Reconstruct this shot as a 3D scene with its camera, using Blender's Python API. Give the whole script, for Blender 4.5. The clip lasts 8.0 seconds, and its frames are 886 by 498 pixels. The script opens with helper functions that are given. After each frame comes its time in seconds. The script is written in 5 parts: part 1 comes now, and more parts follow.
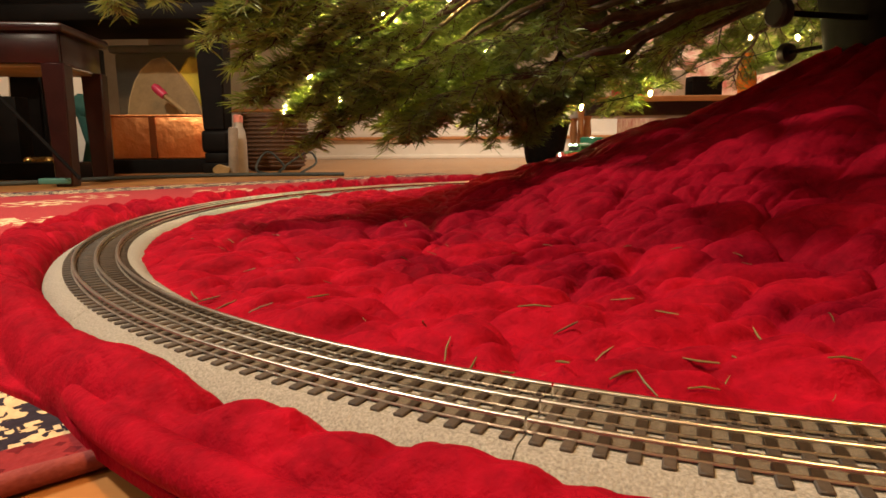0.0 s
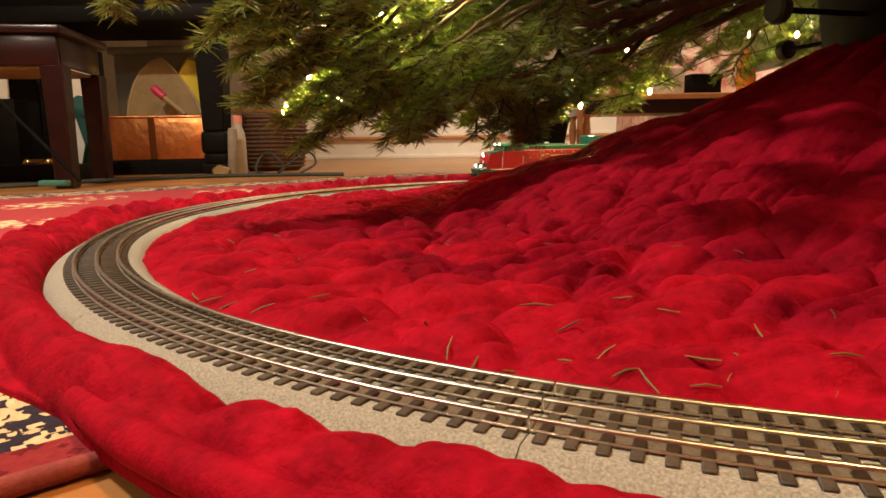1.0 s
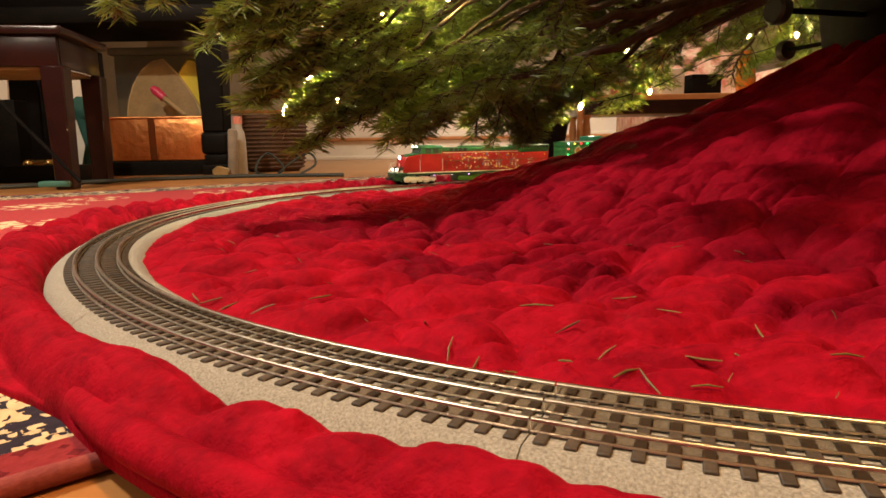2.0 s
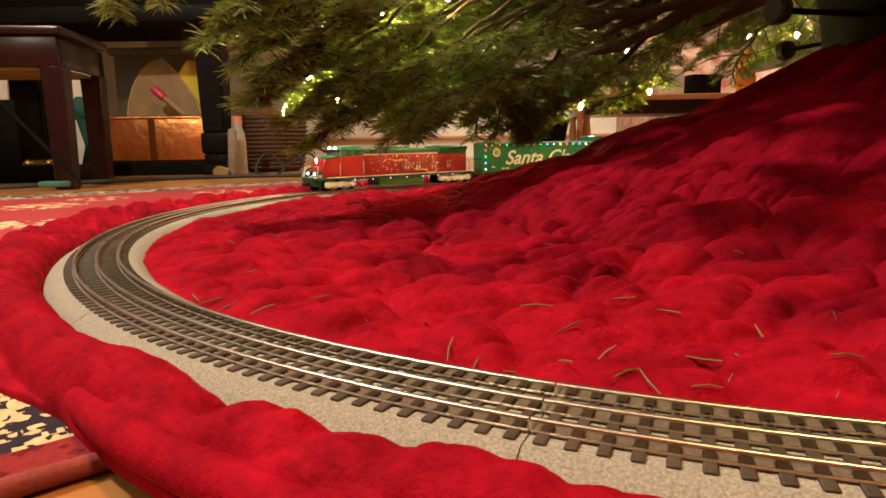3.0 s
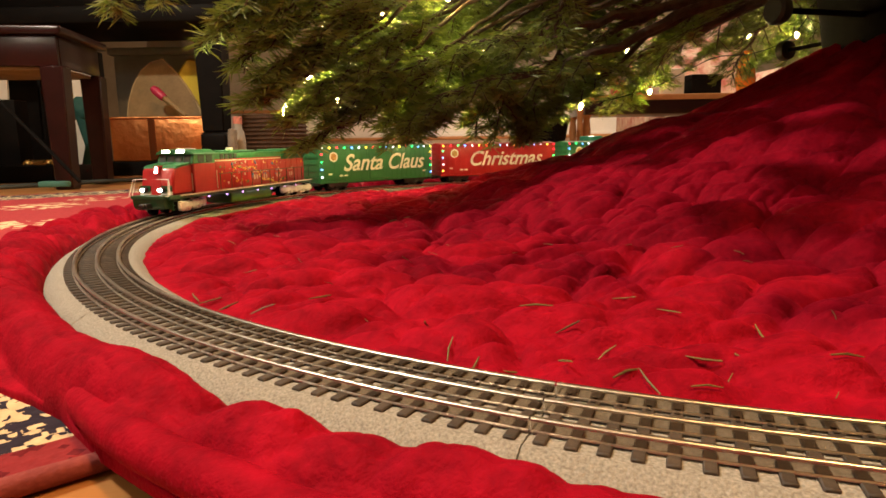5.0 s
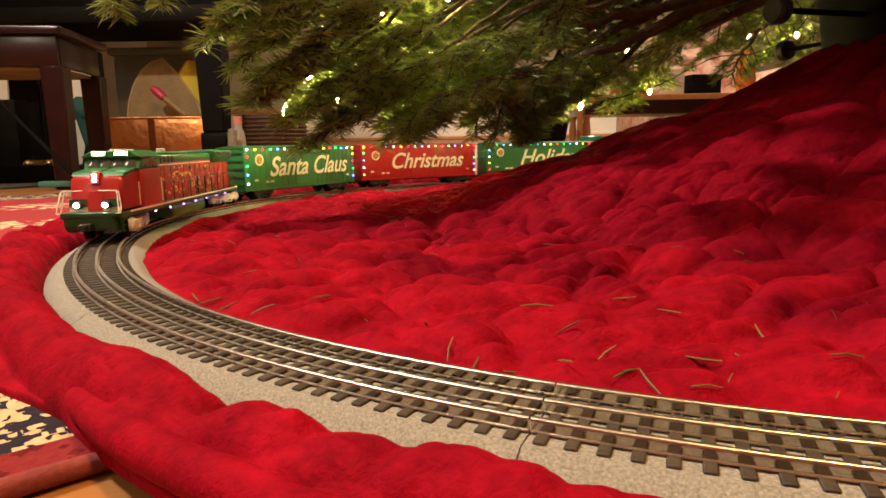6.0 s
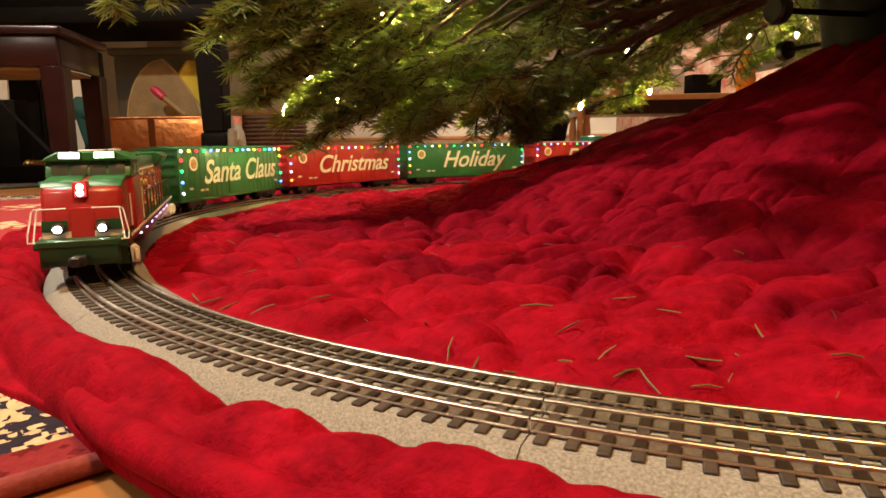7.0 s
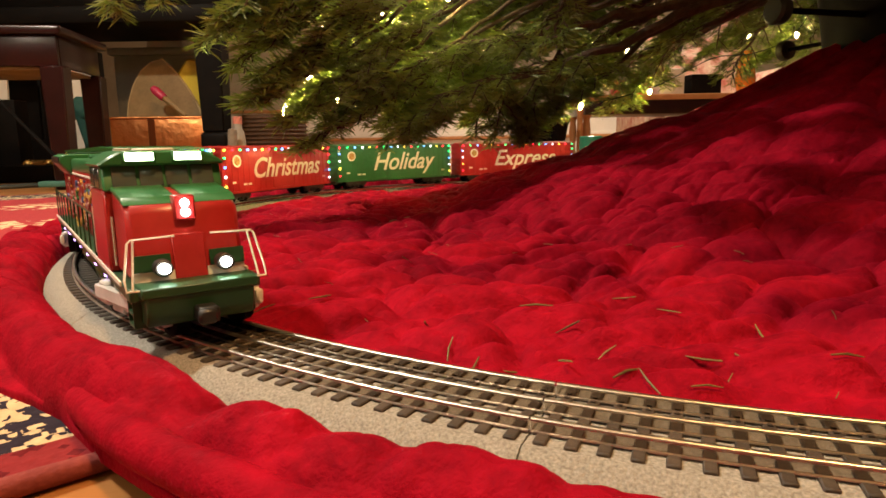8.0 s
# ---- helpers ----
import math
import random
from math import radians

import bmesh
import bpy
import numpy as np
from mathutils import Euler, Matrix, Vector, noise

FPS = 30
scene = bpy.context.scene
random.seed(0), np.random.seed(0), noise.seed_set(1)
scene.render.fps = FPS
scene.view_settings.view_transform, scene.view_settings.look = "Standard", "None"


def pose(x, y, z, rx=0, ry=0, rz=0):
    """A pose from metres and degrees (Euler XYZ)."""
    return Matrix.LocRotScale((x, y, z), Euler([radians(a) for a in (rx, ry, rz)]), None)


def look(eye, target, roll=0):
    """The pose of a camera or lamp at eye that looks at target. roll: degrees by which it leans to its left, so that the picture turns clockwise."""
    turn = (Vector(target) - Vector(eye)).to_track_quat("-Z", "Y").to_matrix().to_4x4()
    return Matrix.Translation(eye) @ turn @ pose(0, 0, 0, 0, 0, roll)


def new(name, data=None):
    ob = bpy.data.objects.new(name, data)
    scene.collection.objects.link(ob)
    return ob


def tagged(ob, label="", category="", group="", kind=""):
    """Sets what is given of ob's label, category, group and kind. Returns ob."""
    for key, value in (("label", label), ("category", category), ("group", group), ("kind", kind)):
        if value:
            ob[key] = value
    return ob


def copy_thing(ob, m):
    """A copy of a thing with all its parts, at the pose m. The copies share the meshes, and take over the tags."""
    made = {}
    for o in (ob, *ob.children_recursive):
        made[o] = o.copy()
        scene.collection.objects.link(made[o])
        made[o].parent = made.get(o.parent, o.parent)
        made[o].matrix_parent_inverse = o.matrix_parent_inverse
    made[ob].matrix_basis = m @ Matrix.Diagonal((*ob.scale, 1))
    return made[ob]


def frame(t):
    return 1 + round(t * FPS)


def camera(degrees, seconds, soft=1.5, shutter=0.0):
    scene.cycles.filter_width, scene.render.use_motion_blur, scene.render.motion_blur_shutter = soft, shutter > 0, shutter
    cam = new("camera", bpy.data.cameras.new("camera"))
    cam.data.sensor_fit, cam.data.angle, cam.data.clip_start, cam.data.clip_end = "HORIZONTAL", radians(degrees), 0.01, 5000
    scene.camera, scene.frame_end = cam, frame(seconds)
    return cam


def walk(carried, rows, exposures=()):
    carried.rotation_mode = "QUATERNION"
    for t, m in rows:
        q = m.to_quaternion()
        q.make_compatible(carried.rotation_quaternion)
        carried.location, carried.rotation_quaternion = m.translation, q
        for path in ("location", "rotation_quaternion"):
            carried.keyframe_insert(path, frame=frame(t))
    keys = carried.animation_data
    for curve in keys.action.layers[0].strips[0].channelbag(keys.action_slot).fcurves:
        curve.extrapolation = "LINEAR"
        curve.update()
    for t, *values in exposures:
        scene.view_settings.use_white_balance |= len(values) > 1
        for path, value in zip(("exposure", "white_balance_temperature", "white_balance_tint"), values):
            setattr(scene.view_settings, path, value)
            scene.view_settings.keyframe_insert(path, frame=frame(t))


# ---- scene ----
# ---------------------------------------------------------------- camera
EYE = (0.0, 0.0, 0.1291)
PITCH, ROLL = 9.466, -0.957


def eye_pose(dx=0.0, roll=0.0, pitch=0.0):
    down = radians(PITCH + pitch)
    return look((EYE[0] + dx, EYE[1], EYE[2]), (EYE[0] + dx, EYE[1] + math.cos(down), EYE[2] - math.sin(down)), ROLL + roll)


cam = camera(70.58, 8.0, soft=1.6)
walk(cam, [(0.0, eye_pose(0.0009, 0.42)), (0.5, eye_pose(0.0006, 0.24)), (1.0, eye_pose(0.0003, 0.03, 0.06)), (1.5, eye_pose()),
           (4.5, eye_pose()), (8.0, eye_pose())])

# ---------------------------------------------------------------- light
scene.view_settings.exposure = 0.0
world = bpy.data.worlds.new("night")
scene.world = world
world.use_nodes = True
world.node_tree.nodes["Background"].inputs[0].default_value = (0.02, 0.02, 0.03, 1)
world.node_tree.nodes["Background"].inputs[1].default_value = 0.3


def area_lamp(name, place, target, size, power, colour):
    data = bpy.data.lights.new(name, "AREA")
    data.shape, data.size, data.energy, data.color = "DISK", size, power, colour
    lamp = new(name, data)
    lamp.matrix_world = look(place, target)
    return lamp


area_lamp("ceiling_lamp", (-1.55, 0.70, 2.35), (-0.4, 0.7, 0.0), 0.16, 84, (1.0, 0.87, 0.68))
area_lamp("second_ceiling_lamp", (0.55, -0.35, 2.45), (0.5, 0.3, 0.0), 0.16, 64, (1.0, 0.53, 0.20))
# weak fill added from behind the eye to lift needles and shadows
area_lamp("front_fill", (-1.35, -0.85, 1.75), (-0.1, 0.6, 0.1), 0.24, 13, (1.0, 0.82, 0.60))
# fill added over the far end to brighten steps and armchair
area_lamp("far_fill", (1.1, 4.4, 2.45), (1.0, 5.0, 0.0), 0.6, 92, (1.0, 0.84, 0.62))


# ---------------------------------------------------------------- materials
def mat(name, base, rough=0.5, metal=0.0, second=None, scale=40.0, bump=0.0, bump_scale=200.0, emit=0.0, sheen=0.0, coat=0.0, detail=4.0, piece=0.0, spec=0.5, wide=False):
    """Principled surface: base mixed with a second colour by noise, fine relief, optional glow for lamps."""
    m = bpy.data.materials.new(name)
    m.use_nodes = True
    nt = m.node_tree
    p = nt.nodes["Principled BSDF"]
    p.inputs["Roughness"].default_value, p.inputs["Metallic"].default_value = rough, metal
    p.inputs["Base Color"].default_value = (*base, 1)
    p.inputs["Specular IOR Level"].default_value = spec
    co = nt.nodes.new("ShaderNodeTexCoord")
    if second:
        n1 = nt.nodes.new("ShaderNodeTexNoise")
        n1.inputs["Scale"].default_value, n1.inputs["Detail"].default_value = scale, detail
        n2 = nt.nodes.new("ShaderNodeTexNoise")
        n2.inputs["Scale"].default_value, n2.inputs["Detail"].default_value = scale * 6.3, 2.0
        nt.links.new(co.outputs["Object"], n1.inputs["Vector"])
        nt.links.new(co.outputs["Object"], n2.inputs["Vector"])
        add = nt.nodes.new("ShaderNodeMath")
        add.operation = "MULTIPLY_ADD"
        add.inputs[1].default_value = 0.45
        nt.links.new(n2.outputs["Fac"], add.inputs[0])
        nt.links.new(n1.outputs["Fac"], add.inputs[2])
        ramp = nt.nodes.new("ShaderNodeValToRGB")
        ramp.color_ramp.elements[0].position, ramp.color_ramp.elements[1].position = (0.42, 1.02) if wide else (0.5, 0.95)
        ramp.color_ramp.elements[0].color, ramp.color_ramp.elements[1].color = (*base, 1), (*second, 1)
        nt.links.new(add.outputs[0], ramp.inputs["Fac"])
        out = ramp.outputs["Color"]
        if piece:
            info = nt.nodes.new("ShaderNodeObjectInfo")
            hsv = nt.nodes.new("ShaderNodeHueSaturation")
            mr = nt.nodes.new("ShaderNodeMapRange")
            mr.inputs["To Min"].default_value, mr.inputs["To Max"].default_value = 1 - piece, 1 + piece
            nt.links.new(info.outputs["Random"], mr.inputs["Value"])
            nt.links.new(mr.outputs[0], hsv.inputs["Value"])
            nt.links.new(out, hsv.inputs["Color"])
            out = hsv.outputs["Color"]
        nt.links.new(out, p.inputs["Base Color"])
    if bump:
        nb = nt.nodes.new("ShaderNodeTexNoise")
        nb.inputs["Scale"].default_value, nb.inputs["Detail"].default_value = bump_scale, 3.0
        nt.links.new(co.outputs["Object"], nb.inputs["Vector"])
        b = nt.nodes.new("ShaderNodeBump")
        b.inputs["Strength"].default_value, b.inputs["Distance"].default_value = bump, 0.5 / bump_scale
        nt.links.new(nb.outputs["Fac"], b.inputs["Height"])
        nt.links.new(b.outputs["Normal"], p.inputs["Normal"])
    if emit:
        p.inputs["Emission Color"].default_value = (*base, 1)
        p.inputs["Emission Strength"].default_value = emit
    if sheen:
        p.inputs["Sheen Weight"].default_value = sheen
        p.inputs["Sheen Roughness"].default_value = 0.35
        p.inputs["Sheen Tint"].default_value = (1.0, 0.03, 0.06, 1)
    if coat:
        p.inputs["Coat Weight"].default_value = coat
        p.inputs["Coat Roughness"].default_value = 0.12
    return m


VELVET = mat("velvet", (0.14, 0.0014, 0.0078), 0.75, second=(0.36, 0.0046, 0.020), scale=30, bump=0.8, bump_scale=480, sheen=0.14, spec=0.04, wide=True)
GRAVEL = mat("gravel", (0.17, 0.165, 0.145), 0.92, second=(0.37, 0.36, 0.325), scale=900, bump=1.0, bump_scale=420)
TIE = mat("tie_plastic", (0.030, 0.022, 0.015), 0.65, second=(0.062, 0.046, 0.034), scale=300, bump=0.2, bump_scale=900, piece=0.3)
RAILSIDE = mat("rail_side", (0.50, 0.45, 0.38), 0.12, 1.0, second=(0.42, 0.36, 0.30), scale=40)
RAIL = mat("rail_steel", (0.72, 0.67, 0.58), 0.34, 1.0, second=(0.55, 0.50, 0.43), scale=60, bump=0.05, bump_scale=400)
BOARD = mat("floor_wood", (0.33, 0.14, 0.042), 0.32, second=(0.44, 0.21, 0.07), scale=7, bump=0.05, bump_scale=60, piece=0.14, coat=0.3)
MAHOGANY = mat("mahogany", (0.011, 0.0022, 0.0026), 0.3, second=(0.024, 0.005, 0.0045), scale=14, coat=0.12, spec=0.3)
BLACKWOOD = mat("black_lacquer", (0.004, 0.0034, 0.003), 0.55, second=(0.008, 0.0065, 0.006), scale=12, spec=0.1)
WHITE = mat("white_paint", (0.72, 0.66, 0.58), 0.5, second=(0.80, 0.75, 0.68), scale=5)
OAK = mat("oak_tread", (0.42, 0.17, 0.06), 0.35, second=(0.52, 0.25, 0.10), scale=15, coat=0.2)
WALLPAINT = mat("wall_paint", (0.36, 0.29, 0.20), 0.8, second=(0.42, 0.35, 0.25), scale=3)
CEILING = mat("ceiling_paint", (0.7, 0.66, 0.6), 0.9, second=(0.75, 0.71, 0.65), scale=3)
BARK = mat("bark", (0.055, 0.036, 0.022), 0.9, second=(0.11, 0.075, 0.045), scale=80, bump=0.6, bump_scale=250)
NEEDLE = mat("fir_needle", (0.13, 0.19, 0.040), 0.32, second=(0.27, 0.335, 0.085), scale=26)
nt = NEEDLE.node_tree
thin, both = nt.nodes.new("ShaderNodeBsdfTranslucent"), nt.nodes.new("ShaderNodeMixShader")
thin.inputs["Color"].default_value = (0.17, 0.25, 0.03, 1)
both.inputs[0].default_value = 0.3
nt.links.new(nt.nodes["Principled BSDF"].outputs[0], both.inputs[1])
nt.links.new(thin.outputs[0], both.inputs[2])
nt.links.new(both.outputs[0], nt.nodes["Material Output"].inputs["Surface"])
DRYNEEDLE = mat("dry_needle", (0.10, 0.11, 0.03), 0.5, second=(0.2, 0.15, 0.06), scale=30, piece=0.3)
COPPER = mat("copper", (0.95, 0.42, 0.16), 0.36, 1.0, second=(0.80, 0.28, 0.09), scale=9, bump=0.25, bump_scale=22)
BLACKIRON = mat("black_metal", (0.004, 0.004, 0.004), 0.6, second=(0.009, 0.008, 0.008), scale=40, spec=0.04)
BULB = mat("warm_bulb", (1.0, 0.76, 0.30), 0.3, emit=900)


# ---------------------------------------------------------------- mesh helpers
def finish(name, bm, material, smooth=True):
    me = bpy.data.meshes.new(name)
    bm.to_mesh(me)
    bm.free()
    me.materials.append(material)
    if smooth:
        me.polygons.foreach_set("use_smooth", [True] * len(me.polygons))
        me.set_sharp_from_angle(angle=radians(38))
    return me


def part(name, bm, material, parent, label="", at=None):
    ob = new(name, finish(name, bm, material))
    ob.parent = parent
    if at is not None:
        ob.matrix_basis = at
    if label:
        ob["label"] = label
    return ob


def thing(name, label, category, at=None, group="", kind=""):
    ob = new(name)
    ob.empty_display_size = 0.02
    if at is not None:
        ob.matrix_basis = at
    return tagged(ob, label, category, group, kind)


def whole(name, bm, material, label, category, at=None, group="", kind=""):
    ob = new(name, finish(name, bm, material))
    if at is not None:
        ob.matrix_basis = at
    return tagged(ob, label, category, group, kind)


def setting(name, bm, material):
    return tagged(new(name, finish(name, bm, material)), kind="structure")


def box(bm, x0, x1, y0, y1, z0, z1, bevel=0.0, seg=2):
    made = bmesh.ops.create_cube(bm, size=1)["verts"]
    for v in made:
        v.co = Vector((x0 + (v.co.x + 0.5) * (x1 - x0), y0 + (v.co.y + 0.5) * (y1 - y0), z0 + (v.co.z + 0.5) * (z1 - z0)))
    if bevel:
        es = list({e for v in made for e in v.link_edges})
        bmesh.ops.bevel(bm, geom=es, offset=bevel, segments=seg, affect="EDGES", profile=0.5)
    return made


def tube(bm, pts, radius, sides=8, closed=False, caps=True):
    """A round bar along points; radius is a number or one per point."""
    pts = [Vector(p) for p in pts]
    n = len(pts)
    rad = radius if isinstance(radius, (list, tuple)) else [radius] * n
    rings, side = [], None
    for i, p in enumerate(pts):
        a, b = (pts[(i - 1) % n], pts[(i + 1) % n]) if closed else (pts[max(i - 1, 0)], pts[min(i + 1, n - 1)])
        d = (b - a).normalized()
        if side is None:
            side = d.orthogonal().normalized()
        side = (side - d * side.dot(d)).normalized()
        up = d.cross(side)
        rings.append([bm.verts.new(p + (side * math.cos(t) + up * math.sin(t)) * rad[i]) for t in (2 * math.pi * k / sides for k in range(sides))])
    for i in range(n if closed else n - 1):
        a, b = rings[i], rings[(i + 1) % n]
        for k in range(sides):
            bm.faces.new((a[k], a[(k + 1) % sides], b[(k + 1) % sides], b[k]))
    if caps and not closed:
        bm.faces.new(rings[0][::-1])
        bm.faces.new(rings[-1])


def lathe(bm, profile, sides=24, at=(0, 0, 0), axis="z", caps=True):
    """Turned solid: profile of (radius, height)."""
    rings = []
    for r, h in profile:
        ring = []
        for k in range(sides):
            t = 2 * math.pi * k / sides
            c = (r * math.cos(t), r * math.sin(t), h)
            if axis == "y":
                c = (c[0], c[2], c[1])
            if axis == "x":
                c = (c[2], c[0], c[1])
            ring.append(bm.verts.new(Vector(c) + Vector(at)))
        rings.append(ring)
    faces = []
    for a, b in zip(rings, rings[1:]):
        for k in range(sides):
            faces.append(bm.faces.new((a[k], a[(k + 1) % sides], b[(k + 1) % sides], b[k])))
    if caps:
        faces += [bm.faces.new(rings[0][::-1]), bm.faces.new(rings[-1])]
    bmesh.ops.recalc_face_normals(bm, faces=faces)


def prism(bm, outline, depth0, depth1, axis="y", bevel=0.0):
    """Outline of (a, b) drawn out along an axis: y keeps (x, z), x keeps (y, z), z keeps (x, y)."""
    def co(a, b, d):
        return {"y": (a, d, b), "x": (d, a, b), "z": (a, b, d)}[axis]
    lo = [bm.verts.new(co(a, b, depth0)) for a, b in outline]
    hi = [bm.verts.new(co(a, b, depth1)) for a, b in outline]
    fs = [bm.faces.new(lo), bm.faces.new(hi[::-1])]
    n = len(lo)
    for i in range(n):
        fs.append(bm.faces.new((lo[i], hi[i], hi[(i + 1) % n], lo[(i + 1) % n])))
    bmesh.ops.recalc_face_normals(bm, faces=fs)
    if bevel:
        es = list({e for f in fs for e in f.edges})
        bmesh.ops.bevel(bm, geom=es, offset=bevel, segments=1, affect="EDGES")
    return fs


def sheet(name, points, rows, cols, wrap=False):
    """Mesh data from a grid of points, rows x cols."""
    i = np.arange((rows - 1) * (cols if wrap else cols - 1))
    w = cols if wrap else cols - 1
    r, c = i // w, i % w
    c2 = (c + 1) % cols
    quads = np.stack([r * cols + c, r * cols + c2, (r + 1) * cols + c2, (r + 1) * cols + c], 1)
    me = bpy.data.meshes.new(name)
    me.from_pydata(points.tolist(), [], quads.tolist())
    me.polygons.foreach_set("use_smooth", [True] * len(me.polygons))
    return me


# ---------------------------------------------------------------- the oval of track
RAILTOP = 0.035
CX, CY, R = 0.3636, 0.9128, 0.7642
TH0 = radians(109.7)          # where the far straight meets the curve
STRAIGHT = 0.254 * 4
ARC = math.pi * R
DIR = Vector((math.sin(TH0), -math.cos(TH0)))     # along the straights, away from the curve
C2 = Vector((CX, CY)) + DIR * STRAIGHT
LOOP = 2 * ARC + 2 * STRAIGHT
TRUNK = Vector((CX, CY)) + DIR * STRAIGHT * 0.52


def on_track(s, off=0.0):
    """Place and heading on the centre line, s metres after the start of the visible curve; off to the outside."""
    s %= LOOP
    if s < ARC:
        t = TH0 + s / R
        return CX + (R + off) * math.cos(t), CY + (R + off) * math.sin(t), t + math.pi / 2
    if s < ARC + STRAIGHT:
        t, k, c = TH0 + math.pi, s - ARC, Vector((CX, CY))
        q = c + Vector((math.cos(t), math.sin(t))) * (R + off) + DIR * k
        return q.x, q.y, t + math.pi / 2
    if s < 2 * ARC + STRAIGHT:
        t = TH0 + math.pi + (s - ARC - STRAIGHT) / R
        return C2.x + (R + off) * math.cos(t), C2.y + (R + off) * math.sin(t), t + math.pi / 2
    t, k = TH0, s - 2 * ARC - STRAIGHT
    q = C2 + Vector((math.cos(t), math.sin(t))) * (R + off) - DIR * k
    return q.x, q.y, t + math.pi / 2


# ---------------------------------------------------------------- room
def room():
    for name, b in (("wall_north", (-4.2, 5.2, 7.6, 7.75)), ("wall_south", (-4.2, 5.2, -2.75, -2.6)), ("wall_west", (-4.35, -4.2, -2.75, 7.75)), ("wall_east", (5.2, 5.35, -2.75, 7.75))):
        bm = bmesh.new()
        box(bm, b[0], b[1], b[2], b[3], 0, 2.6)
        setting(name, bm, WALLPAINT)
    bm = bmesh.new()
    box(bm, -4.35, 5.35, -2.75, 7.75, 2.6, 2.7)
    setting("ceiling", bm, CEILING)
    bm = bmesh.new()
    box(bm, -4.35, 5.35, -2.75, 7.75, -0.05, -0.004)
    floor = setting("floor", bm, BLACKWOOD)
    bm = bmesh.new()
    box(bm, -4.7, 4.7, -0.0565, 0.0565, -0.004, 0.0, 0.0012, 1)
    first = part("floor_board", bm, BOARD, floor, at=pose(0.5, -2.6, 0))
    for k in range(1, 90):
        ob = new("floor_board", first.data)
        ob.parent = floor
        ob.matrix_basis = pose(0.5, -2.6 + 0.1145 * k, 0)
    # two broad white steps with oak edges
    for k, (y, z0, z1) in enumerate(((6.0, 0.0, 0.205), (6.45, 0.205, 0.50))):
        bm = bmesh.new()
        box(bm, -2.6, 3.4, y, 7.6, z0, z1 - 0.03)
        box(bm, -2.6, 3.4, y - 0.012, y + 0.002, z0, z0 + 0.035, 0.004)
        setting("step_%d" % (k + 1), bm, WHITE)
        bm = bmesh.new()
        box(bm, -2.6, 3.4, y - 0.03, 7.6, z1 - 0.0295, z1, 0.008)
        setting("step_tread_%d" % (k + 1), bm, OAK)


room()

# ---------------------------------------------------------------- rug
RUG_AT = pose(-0.1425, 0.2310, 0.0, 0, 0, 40)
RUG_W, RUG_L = 1.88, 2.9


